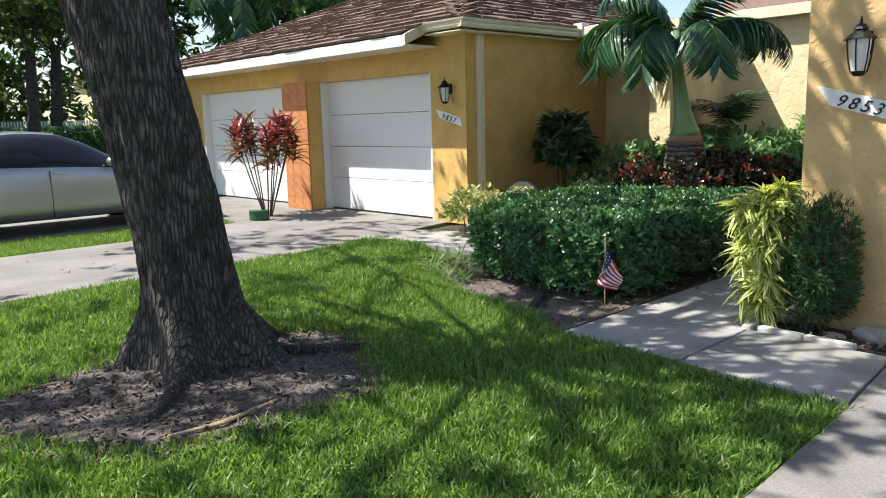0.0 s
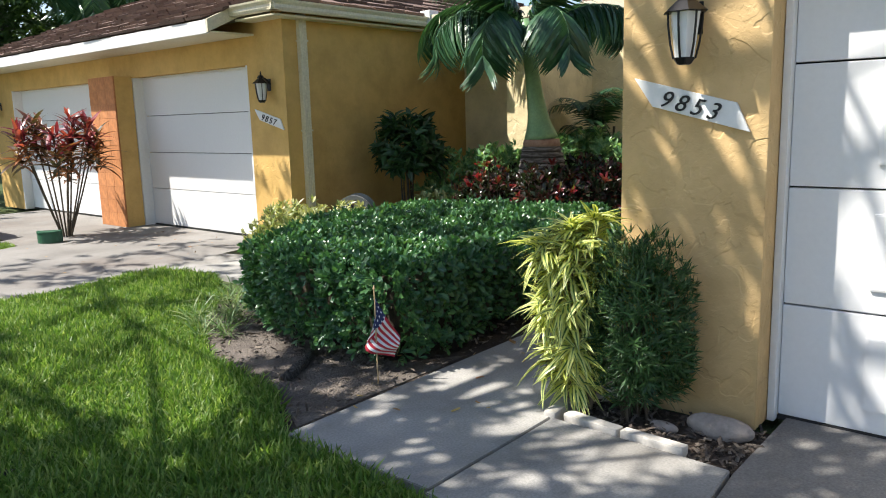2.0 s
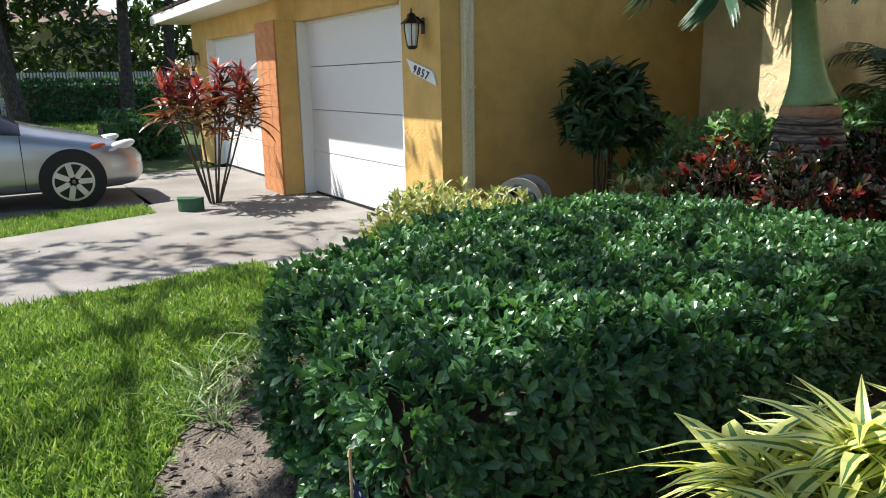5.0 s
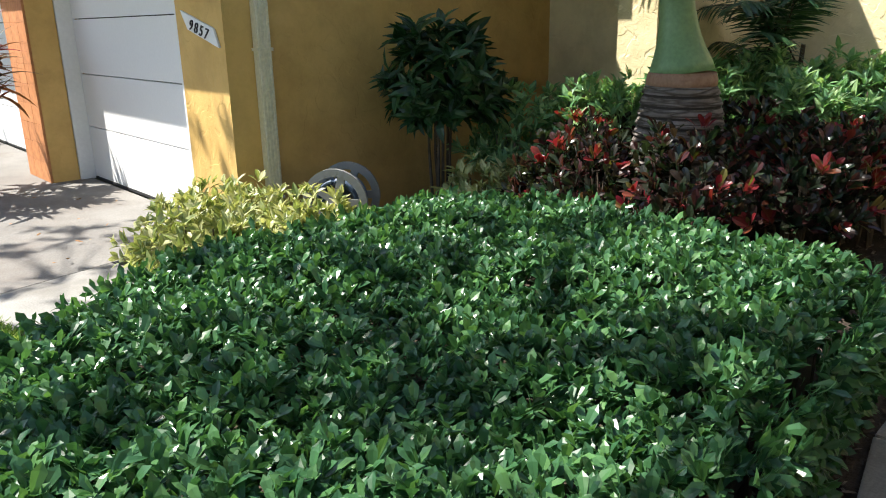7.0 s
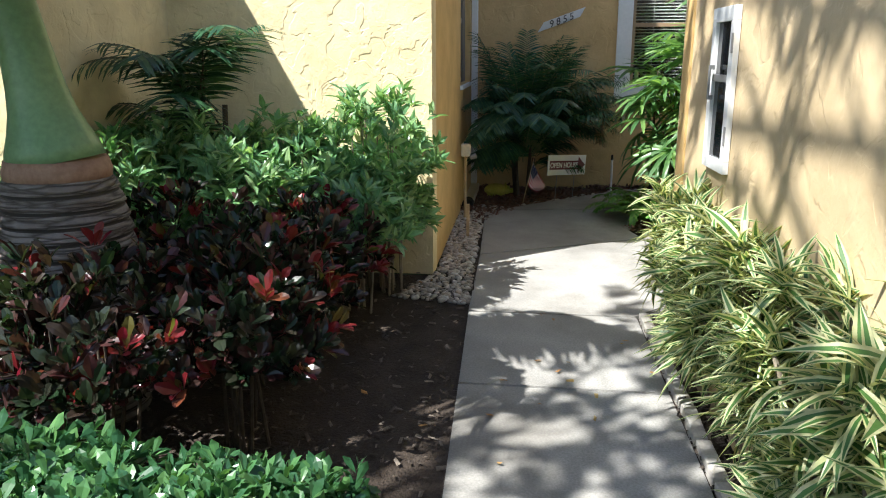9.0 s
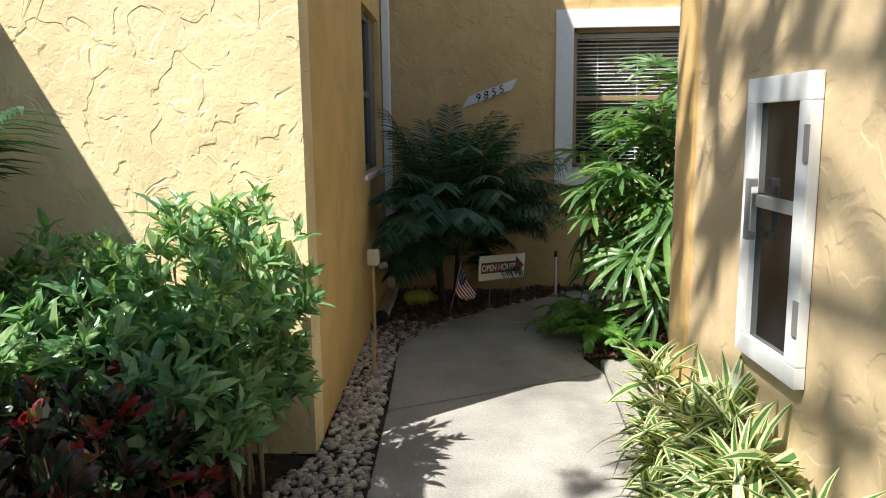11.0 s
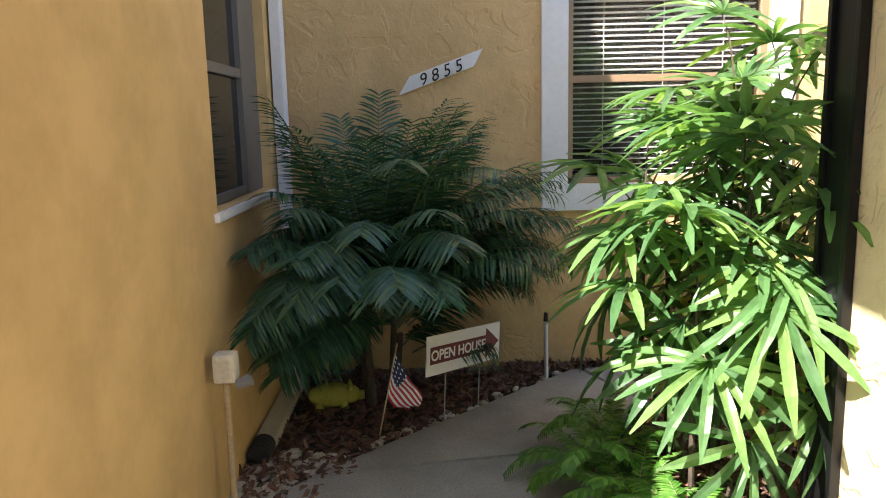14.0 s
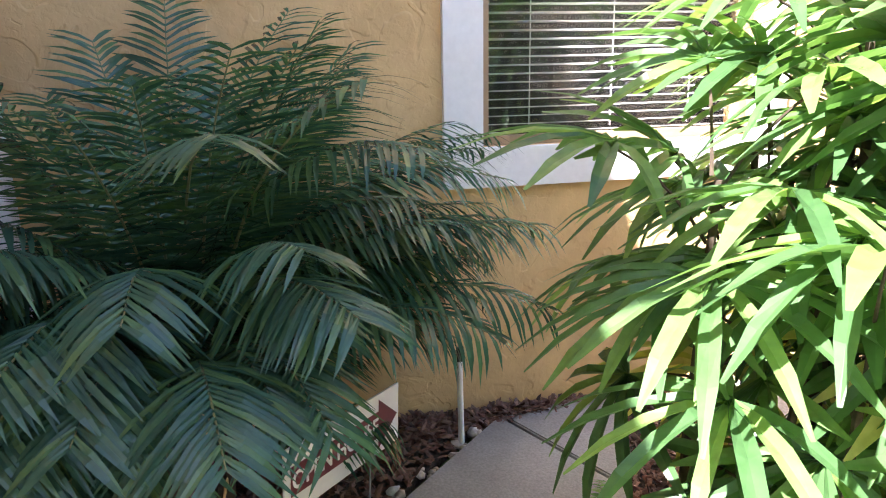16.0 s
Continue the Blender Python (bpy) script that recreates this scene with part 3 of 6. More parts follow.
def gutter(name_parent, a, b, z, out):
    """An ogee gutter from a to b with its lip on the side out."""
    a, b, o = Vector((*a, z)), Vector((*b, z)), Vector((*out, 0))
    prof = ((0.0, 0.0), (0.07, 0.0), (0.085, 0.03), (0.08, 0.06), (0.11, 0.09), (0.115, 0.11), (0.1, 0.11), (0.09, 0.09), (0.06, 0.055), (0.06, 0.012), (0.0, 0.012))
    bm = bmesh.new()
    ra = [bm.verts.new(a + o * u + Vector((0, 0, w))) for u, w in prof]
    rb = [bm.verts.new(b + o * u + Vector((0, 0, w))) for u, w in prof]
    for i in range(len(prof)):
        j = (i + 1) % len(prof)
        bm.faces.new((ra[i], ra[j], rb[j], rb[i]))
    bm.faces.new(ra)
    bm.faces.new(rb[::-1])
    bmesh.ops.recalc_face_normals(bm, faces=bm.faces[:])
    return part("gutter", bm, CREAMP, name_parent, "cream metal gutter")


gutter(roof, (7.12, 7.66), (7.12, 6.85), 2.6, (-1, 0))
gutter(roof, (7.02, 6.95), (9.62, 6.95), 2.6, (0, -1))
part("gutter_box", boxes_bm([(9.5, 6.82, 2.62, 9.68, 6.98, 2.8), (9.75, 6.7, 2.66, 10.1, 6.9, 2.78)], 0.008), WHITE, roof, "white gutter end box")


def shingles(origin, right, up, rows, width_at, parent, limit, joined):
    """Overlapping shakes on a slope; right and up are its ways, width_at(row) the span in metres along right."""
    right, up = Vector(right).normalized(), Vector(up).normalized()
    n = right.cross(up)
    if n.z < 0:
        n = -n
    made = 0
    lay = Matrix((right, up, n)).transposed().to_4x4()
    for r in range(rows):
        a, b = width_at(r)
        s = a - 0.3 * random.random()
        while s < b:
            w = random.uniform(0.2, 0.34)
            m = Matrix.Translation(Vector(origin) + right * (s + w / 2) + up * (r * 0.21 + random.uniform(-0.015, 0.015)) + n * 0.012) @ lay @ Matrix.Rotation(random.uniform(-0.03, 0.03), 4, "X") @ Matrix.Diagonal((w - 0.012, 1, random.uniform(0.8, 1.5), 1))
            if a - 0.05 <= s + w / 2 <= b + 0.05:
                if made < limit:
                    o = new("shingle", SH_MESH)
                    o.parent = parent
                    o.matrix_local = m
                    made += 1
                else:
                    v = [m @ c for c in SH_V]
                    joined.add([tuple(c) for c in v], SH_F)
            s += w


SH_V = [Vector(c) for c in ((-0.5, 0, 0.0), (0.5, 0, 0.0), (0.5, 0, 0.03), (-0.5, 0, 0.03), (-0.5, 0.3, -0.012), (0.5, 0.3, -0.012))]
SH_F = [(0, 1, 2), (0, 2, 3), (3, 2, 5), (3, 5, 4), (0, 3, 4), (1, 5, 2), (0, 4, 5), (0, 5, 1)]
g = Geo()
g.add([tuple(c) for c in SH_V], SH_F)
SH_MESH = g.mesh("shingle", SHINGLE)
rest = Geo()
L = math.hypot(1, S)


def front_span(r):
    x = 6.75 + r * 0.21 / L
    lo = 7.72 if x < 7.1 else 6.95 + (x - 7.13)
    return lo - 7.0, 16.1 - (x - 6.75) * 1.26 - 7.0


shingles((6.75, 7.0, zf(6.75) + 0.01), (0, 1, 0), (1, 0, S), 20, front_span, roof, 300, rest)
shingles((7.1, 6.92, zs(6.92) + 0.01), (1, 0, 0), (0, 1, S), 17, lambda r: (r * 0.21 / L, 7.2), roof, 0, rest)
hip = Geo()
for k in range(22):
    c = Vector((7.13, 6.95, zs(6.95))).lerp(Vector((10.95, 10.75, zf(10.9))), (k + 0.3) / 22)
    dway = Vector((3.82, 3.8, 1.72)).normalized()
    sx = Vector((1, -1, 0)).normalized()
    v = [c - sx * 0.12 + Vector((0, 0, -0.0)), c + Vector((0, 0, 0.07)), c + sx * 0.12]
    v += [p + dway * 0.3 - Vector((0, 0, 0.03)) for p in v]
    hip.add([tuple(p) for p in v], [(0, 1, 4), (0, 4, 3), (1, 2, 5), (1, 5, 4), (0, 2, 1)])
part("hip_caps", hip.mesh("hip_caps", SHINGLE), None, roof)

# ---- middle pier, back wall and the lower roof over them ----
mid = thing("middle_house", "cream and yellow stucco house front behind the palm", "house", kind="structure")
part("wall", wall_bm((10.64, WY), (10.64, 6.0), 0, 2.75, 0.2), CREAM, mid, "cream stucco wall in shade")
part("wall", wall_bm((10.04, 6.0), (10.04, 5.66), 0, 2.75, 1.62), CREAM, mid, "cream stucco pier in the sun")
part("wall", wall_bm((11.66, 5.66), (11.66, 3.757), 0, 2.95, 0.2), CREAM, mid, "tall stucco wall crossed by a slanting shadow")
part("wall", wall_bm((11.68, 3.7572), (15.575, 3.87), 0, 2.95, 0.2, [(2.28, 3.5, 1.28, 2.6)]), SMOOTH, mid, "smooth tan stucco side wall")
part("roof_slab", sheet([(9.55, 7.1, 2.74), (9.55, 6.5, 2.74), (9.98, 6.5, 2.76), (9.98, 5.52, 2.76), (11.7, 5.52, 2.76), (11.7, 7.1, 2.76)]), SHINGLE, mid)
part("fascia", boxes_bm([(9.52, 6.5, 2.6, 9.548, 7.0, 2.74), (9.95, 5.5, 2.62, 9.978, 6.498, 2.75)], 0.004), CREAMP, mid)
# edge out of view, stepped to let sun on the paving and shade the end wall
part("roof_slab", sheet([(11.5, 5.75, 2.97), (11.5, 3.74, 2.97), (12.6, 3.74, 3.763), (12.6, 3.4, 3.763), (14.9, 3.4, 5.42), (14.9, 5.75, 5.42)]), SHINGLE, mid)
gb = prism_bm([(11.7, 2.95), (15.57, 2.95), (15.57, 5.34), (14.9, 5.34)], -0.2, 0.0)
bmesh.ops.transform(gb, matrix=Matrix.Translation((0, 3.79, 0)) @ Matrix.Rotation(math.pi / 2, 4, "X"), verts=gb.verts[:])
part("gable", gb, SMOOTH, mid, "tan stucco gable")
part("roof_slab", sheet([(14.9, 3.4, 5.42), (18.0, 3.4, 5.42), (18.0, 5.75, 5.42), (14.9, 5.75, 5.42)]), SHINGLE, mid)
part("fascia", boxes_bm([(11.47, 3.74, 2.8, 11.498, 5.75, 2.96)], 0.004), CREAMP, mid)
tagged(part("shingles", rest.mesh("shingles", SHINGLE), None, roof), kind="stuff")

# ---- end wall with the window ----
end_house = thing("end_house", "tan stucco house front with a white framed window", "house", kind="structure")
part("wall", wall_bm((15.575, 3.9), (15.575, -4.0), 0, 5.0, 0.2, [(3.9 - 2.03, 3.9 - 0.76, 1.23, 2.56)]), TANW, end_house, "tan skip-trowel stucco wall")


def window_blind(x, y0, y1, z0, z1):
    w = thing("window_1", "white framed sash window with half raised blinds", "window", kind="structure")
    fw = 0.17
    part("casing", boxes_bm([(x - 0.03, y1, z0 - fw, x + 0.004, y1 + fw, z1 + fw), (x - 0.03, y0 - fw, z0 - fw, x + 0.004, y0, z1 + fw), (x - 0.0305, y0, z1, x + 0.004, y1, z1 + fw), (x - 0.0305, y0, z0 - fw, x + 0.004, y1, z0)], 0.004), WHITE, w, "wide white casing")
    part("window_frame", boxes_bm([(x + 0.03, y1 - 0.04, z0, x + 0.08, y1, z1), (x + 0.03, y0, z0, x + 0.08, y0 + 0.04, z1), (x + 0.03, y0, z1 - 0.04, x + 0.08, y1, z1), (x + 0.03, y0, z0, x + 0.08, y1, z0 + 0.04), (x + 0.025, y0, (z0 + z1) / 2 - 0.02, x + 0.075, y1, (z0 + z1) / 2 + 0.025)], 0.003), plain("bronze_frame", (0.32, 0.22, 0.13), 0.5), w, "bronze sash frame")
    pane = part("pane", boxes_bm([(x + 0.055, y0 + 0.03, z0 + 0.03, x + 0.059, y1 - 0.03, z1 - 0.03)]), CLEAR, w)
    pane.visible_shadow = False
    # near-black sheet in place of the room's shade behind the blind
    part("room_shade_sheet", boxes_bm([(x + 0.28, y0 - 0.2, z0 - 0.2, x + 0.3, y1 + 0.2, z1 + 0.2)]), DARK, w)
    bl = thing("window_blind", "white horizontal slat blind behind the glass", "blind")
    bl.parent = None
    sm = to_mesh("slat", boxes_bm([(-0.018, y0 + 0.05, -0.0012, 0.018, y1 - 0.05, 0.0012)]), WHITEP)
    k = int((z1 - z0 - 0.1) / 0.036)
    for i in range(k):
        s = new("slat", sm)
        s.parent = bl
        s.matrix_local = pose(x + 0.13, 0, z1 - 0.1 - i * 0.036, 0, 10, 0)
    part("head_rail", boxes_bm([(x + 0.1, y0 + 0.045, z1 - 0.085, x + 0.15, y1 - 0.045, z1 - 0.045)], 0.003), WHITEP, bl)
    for yy in (y0 + 0.25, (y0 + y1) / 2, y1 - 0.25):
        part("cord", boxes_bm([(x + 0.108, yy, z0 + 0.06, x + 0.111, yy + 0.004, z1 - 0.08)]), WHITEP, bl)


window_blind(15.575, 0.76, 2.03, 1.23, 2.56)
win2 = thing("window_2", "dark screened side window beside the downspout", "window", kind="structure")
M2 = pose(11.664, 3.757, 0, 0, 0, math.degrees(math.atan2(0.113, 3.911)))
win2.matrix_world = M2
part("window_frame", boxes_bm([(2.29, 0.06, 1.28, 2.34, 0.1, 2.6), (3.12, 0.05, 1.285, 3.49, 0.1, 2.595), (2.29, 0.06, 1.285, 3.12, 0.1, 1.33), (2.29, 0.055, 1.9, 3.12, 0.1, 1.95), (2.29, 0.06, 2.54, 3.12, 0.1, 2.59)], 0.003), plain("dark_bronze", (0.17, 0.155, 0.14), 0.5), win2)
part("pane", boxes_bm([(2.3, 0.08, 1.3, 3.28, 0.085, 2.58)]), GLASS, win2)
part("sill", boxes_bm([(2.24, -0.025, 1.235, 3.5, 0.06, 1.275)], 0.006), WHITE, win2, "white sill")
# near-black sheet in place of the room's shade behind this window
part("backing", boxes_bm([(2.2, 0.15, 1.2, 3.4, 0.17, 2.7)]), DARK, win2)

# ---- near house with the plate 9853 ----
near_house = thing("near_house", "tan stucco garage house beside the walkway", "house", kind="structure")
part("wall", wall_bm((5.19, 1.9), (5.19, 1.235), 0, 2.9, 0.25), TANW, near_house, "yellow stucco corner wall")
part("wall", wall_bm((5.194, 1.9), (10.66, 2.25), 0, 2.9, -0.25), TAN, near_house, "tan stucco wall along the walkway")
part("wall", wall_bm((5.19, -1.6), (5.19, -2.6), 0, 2.9, 0.25), YEL, near_house)
part("wall", wall_bm((5.19, 1.235), (5.19, -1.6), 2.15, 2.9, 0.25), YEL, near_house)
part("wall", wall_bm((10.655, 2.249), (10.655, 1.42), 0, 2.9, -0.2), SMOOTH, near_house, "tan stucco return wall")
part("wall", wall_bm((10.66, 1.42), (13.35, 1.42), 0, 2.9, -0.2, [(1.28, 2.2, 0.02, 2.45)]), CREAM, near_house, "entry wall holding a pale door")
part("roof_slab", boxes_bm([(4.9, -2.8, 2.9, 13.16, 1.45, 3.0)]), SHINGLE, near_house)
# out of view; added and sized to shade the upper door and palm top
part("eave", boxes_bm([(10.45, 1.2, 3.004, 13.3, 2.52, 3.08)]), CREAMP, near_house, "entry roof overhang")
part("wall", wall_bm((13.15, 1.22), (13.15, -4.0), 0, 2.9, -0.2), WHITE, near_house)


def raised_door(y0, y1, x, h):
    dr = thing("door_garage_3", "white garage door with raised panels, dappled by tree shade", "garage door", kind="structure")
    n = 4
    for i in range(n):
        z0, z1 = 0.02 + i * (h - 0.02) / n, 0.02 + (i + 1) * (h - 0.02) / n
        sec = part("door_section", boxes_bm([(x, y0, z0 + 0.004, x + 0.05, y1, z1 - 0.004)], 0.006), DOORW, dr)
        for j in range(4):
            a = y1 - 0.24 - (j + 1) * (y1 - y0 - 0.38) / 4
            b = a + (y1 - y0 - 0.38) / 4 - 0.1
            part("panel", boxes_bm([(x - 0.012, a, z0 + 0.1, x + 0.01, b, z1 - 0.1)], 0.011), DOORW, sec)
    part("weather_strip", boxes_bm([(x - 0.006, y0, 0.0, x + 0.045, y1, 0.02)]), RUBBER, dr)
    part("door_jamb", boxes_bm([(x - 0.05, y1 + 0.002, 0, x + 0.02, y1 + 0.034, h + 0.015), (x - 0.05, y0 - 0.034, 0, x + 0.02, y0 - 0.002, h + 0.015)], 0.005), WHITE, dr)
    part("backing", boxes_bm([(x + 0.08, y0 - 0.1, 0, x + 0.1, y1 + 0.1, h + 0.1)]), DARK, dr)


raised_door(-1.56, 1.198, 5.39, 2.13)

entry = thing("door_entry", "pale grey-green panelled entry door with dark handle", "door", kind="structure")
part("leaf", boxes_bm([(11.96, 1.36, 0.04, 12.84, 1.40, 2.42)], 0.004), DOORG, entry)
for z0, z1 in ((0.2, 0.95), (1.15, 1.85)):
    for x0 in (12.05, 12.46):
        part("panel", boxes_bm([(x0, 1.395, z0, x0 + 0.3, 1.41, z1)], 0.008), DOORG, entry)
part("door_frame", boxes_bm([(12.845, 1.38, 0.02, 12.93, 1.45, 2.5), (11.87, 1.38, 0.02, 11.95, 1.45, 2.5), (11.95, 1.38, 2.425, 12.845, 1.45, 2.5)], 0.004), DOORG, entry)
part("door_light", boxes_bm([(12.1, 1.398, 2.0, 12.72, 1.408, 2.32)], 0.003), GLASS, entry, "small glazed door light")
part("handle_plate", boxes_bm([(12.76, 1.40, 1.13, 12.82, 1.425, 1.47)], 0.006), BLACK, entry, "black handle plate")
part("handle", boxes_bm([(12.775, 1.42, 1.2, 12.8, 1.47, 1.23), (12.775, 1.42, 1.38, 12.8, 1.47, 1.41), (12.775, 1.455, 1.2, 12.8, 1.475, 1.41)], 0.005), BLACK, entry, "black pull handle")
screen = thing("entry_screen", "dark metal screen beside the entry door", "screen")
part("panel", boxes_bm([(13.232, 1.424, 0.02, 13.388, 1.445, 2.85)], 0.003), BLACK, screen)
part("stile", boxes_bm([(13.2, 1.424, 0.0, 13.23, 1.46, 2.86)], 0.004), BLACK, screen)
part("stile", boxes_bm([(13.39, 1.424, 0.0, 13.42, 1.46, 2.86)], 0.004), BLACK, screen)

# ---- plants ----
def rosettes(g, t, centres, normals, k, size, spread=1.0, jitter=0.25, width=None):
    """k leaves round each centre, opening away from its normal."""
    n = len(centres)
    nn = unit(np.repeat(normals, k, 0) + rng.normal(0, 0.12, (n * k, 3)))
    a = rng.random(n * k) * 2 * math.pi
    ref = unit(np.cross(nn, np.array([0.3, 0.5, 0.81])))
    tang = ref * np.cos(a)[:, None] + np.cross(nn, ref) * np.sin(a)[:, None]
    sp = spread * (0.35 + 0.9 * rng.random(n * k))[:, None]
    d = nn * np.cos(sp) + tang * np.sin(sp)
    s = size * (1 + jitter * rng.normal(0, 1, n * k).clip(-1.8, 1.8))
    pos = np.repeat(centres, k, 0) + rng.normal(0, size * 0.12, (n * k, 3))
    g.scatter(t, pos, d, nn * 1.0 + rng.normal(0, 0.15, (n * k, 3)), s, None if width is None else s * width)


def ellipsoid_pts(n, c, r, lo=0.55, flat=0.0):
    d = unit(rng.normal(0, 1, (n, 3)))
    d[:, 2] = np.abs(d[:, 2]) * (1 - flat) + d[:, 2] * flat
    rad = lo + (1 - lo) * rng.random((n, 1)) ** 0.5
    wob = 1 + 0.16 * np.sin(d[:, :1] * 5 + c[0] * 7) * np.cos(d[:, 1:2] * 4 + c[1] * 3)
    return np.array(c) + d * rad * wob * np.array(r), d


def curve_pts(base, az, el, length, bend, n=10, sag=1.6):
    """A stem that starts at the height angle el and bows over by bend radians."""
    p, out, s = np.array(base, float), [np.array(base, float)], length / n
    for i in range(n):
        e = el - bend * ((i + 1) / n) ** sag
        p = p + s * np.array([math.cos(az) * math.cos(e), math.sin(az) * math.cos(e), math.sin(e)])
        out.append(p)
    return np.array(out)


LEAFLET = strap_tpl(0.036, 0.34, 0.01, rows=3)


def frond(g, base, az, el, length, bend, n, ll, droop=0.35, start=0.2, rib=0.007, vee=0.35, mat=0, ribmat=1, wide=1.0, lean=0.9):
    c = curve_pts(base, az, el, length, bend, 12)
    g.tube([tuple(p) for p in c[::2]], [rib * (1 - 0.75 * i / 6) for i in range(7)], 5, ribmat, False)
    s = np.linspace(start, 0.995, n)
    k = s * 12
    i = np.minimum(k.astype(int), 11)
    pos = c[i] + (c[i + 1] - c[i]) * (k - i)[:, None]
    tan = unit(c[i + 1] - c[i])
    side = unit(np.cross(tan, np.array([0, 0, 1.0])))
    up = np.cross(side, tan)
    prof = ll * (0.45 + 0.75 * np.sin(np.pi * (s - start) / (1 - start) * 0.86 + 0.25)) * (1 + 0.08 * rng.normal(0, 1, n))
    for sg in (-1, 1):
        fwd = (0.35 + lean * (s - start) / (1 - start))[:, None]
        d = unit(side * sg + tan * fwd + up * (vee - droop * 0.6) + rng.normal(0, 0.07, (n, 3)) - np.array([0, 0, droop * 0.5]))
        tv, tf, tm = LEAFLET
        g.scatter((tv, tf, tm + mat), pos, d, up + side * sg * -0.3, prof, np.full(n, ll * wide))


def plant(name, label, category, at, group="", kind=""):
    return thing(name, label, category, pose(*at), group, kind)


def local(parent):
    """Meshes below are made in world places; this hangs them under a thing without moving them."""
    return parent.matrix_world.inverted()


def hang(name, me, parent, label=""):
    ob = new(name, me)
    ob.parent = parent
    ob.matrix_local = local(parent)
    return tagged(ob, label, kind="stuff" if name in LOOSE else "")


LOOSE = ("foliage", "new_growth", "stem_mass", "leaves", "crown", "limb_mass", "cane_mass", "fronds", "leaflets", "fan_leaves")


# clipped hedge
HEDGE_POLY = [(4.82, 3.13), (6.3, 3.05), (8.0, 3.4), (8.12, 5.0), (7.75, 5.5), (6.1, 5.4), (5.1, 4.75), (4.8, 4.0)]
HZ = 0.55


def hedge_top(p):
    return HZ + 0.025 * np.sin(p[:, 0] * 2.1 + 0.5) * np.cos(p[:, 1] * 2.6) + 0.02 * np.sin(p[:, 0] * 6 + p[:, 1] * 5)


def inset(poly, d):
    c = np.mean(poly, 0)
    return [tuple(c + (np.array(p) - c) * (1 - d / np.linalg.norm(np.array(p) - c))) for p in poly]


hedge = plant("hedge", "clipped glossy green hedge beside the walkway", "hedge", (6.4, 4.2, 0))
g = Geo()
SPOON = tpl([(0, 0, 0), (0.14, 0.35, 0.03), (0, 0.4, 0), (-0.14, 0.35, 0.03), (0.21, 0.72, 0.02), (-0.21, 0.72, 0.02), (0, 0.76, -0.02), (0, 1, -0.09)],
            [(0, 1, 2), (0, 2, 3), (2, 1, 4), (2, 4, 6), (2, 6, 5), (2, 5, 3), (6, 4, 7), (6, 7, 5)])
p = in_poly(inset(HEDGE_POLY, 0.06), 6400)
z = hedge_top(p) + rng.normal(0, 0.018, len(p))
rosettes(g, SPOON, np.column_stack([p, z - 0.02]), np.tile([0, 0, 1.0], (len(p), 1)) + rng.normal(0, 0.28, (len(p), 3)), 7, 0.052, 0.95)
p = in_poly(inset(HEDGE_POLY, 0.06), 2600)
rosettes(g, SPOON, np.column_stack([p, hedge_top(p) - 0.06]), np.tile([0, 0, 1.0], (len(p), 1)) + rng.normal(0, 0.4, (len(p), 3)), 5, 0.055, 1.2)
for a, b in zip(HEDGE_POLY, HEDGE_POLY[1:] + HEDGE_POLY[:1]):
    a, b = np.array(a), np.array(b)
    ln = np.linalg.norm(b - a)
    out = np.array([(b - a)[1], -(b - a)[0], 0]) / ln
    k = int(ln * 430)
    s = rng.random(k)
    zz = 0.06 + (HZ - 0.05) * rng.random(k) ** 0.8
    bulge = 0.05 * np.sin(zz / HZ * 2.6) + 0.03 * np.sin(s * ln * 4 + zz * 6) + rng.normal(0, 0.02, k)
    c = np.column_stack([a + s[:, None] * (b - a), zz]) + out * bulge[:, None]
    rosettes(g, SPOON, c, out + np.array([0, 0, 0.35]) + rng.normal(0, 0.3, (k, 3)), 6, 0.052, 1.0)
hang("foliage", g.mesh("foliage", HEDGE), hedge)
hang("core", to_mesh("core", prism_bm(inset(HEDGE_POLY, 0.2), 0.1, HZ - 0.12), TWIG), hedge, "dark twiggy inside")
g = Geo()
for x, y in in_poly(inset(HEDGE_POLY, 0.15), 130):
    g.tube([(x, y, -0.02), (x + random.uniform(-0.06, 0.06), y + random.uniform(-0.06, 0.06), 0.3)], [0.012, 0.008], 5)
hang("stem_mass", g.mesh("stem_mass", TWIG), hedge)


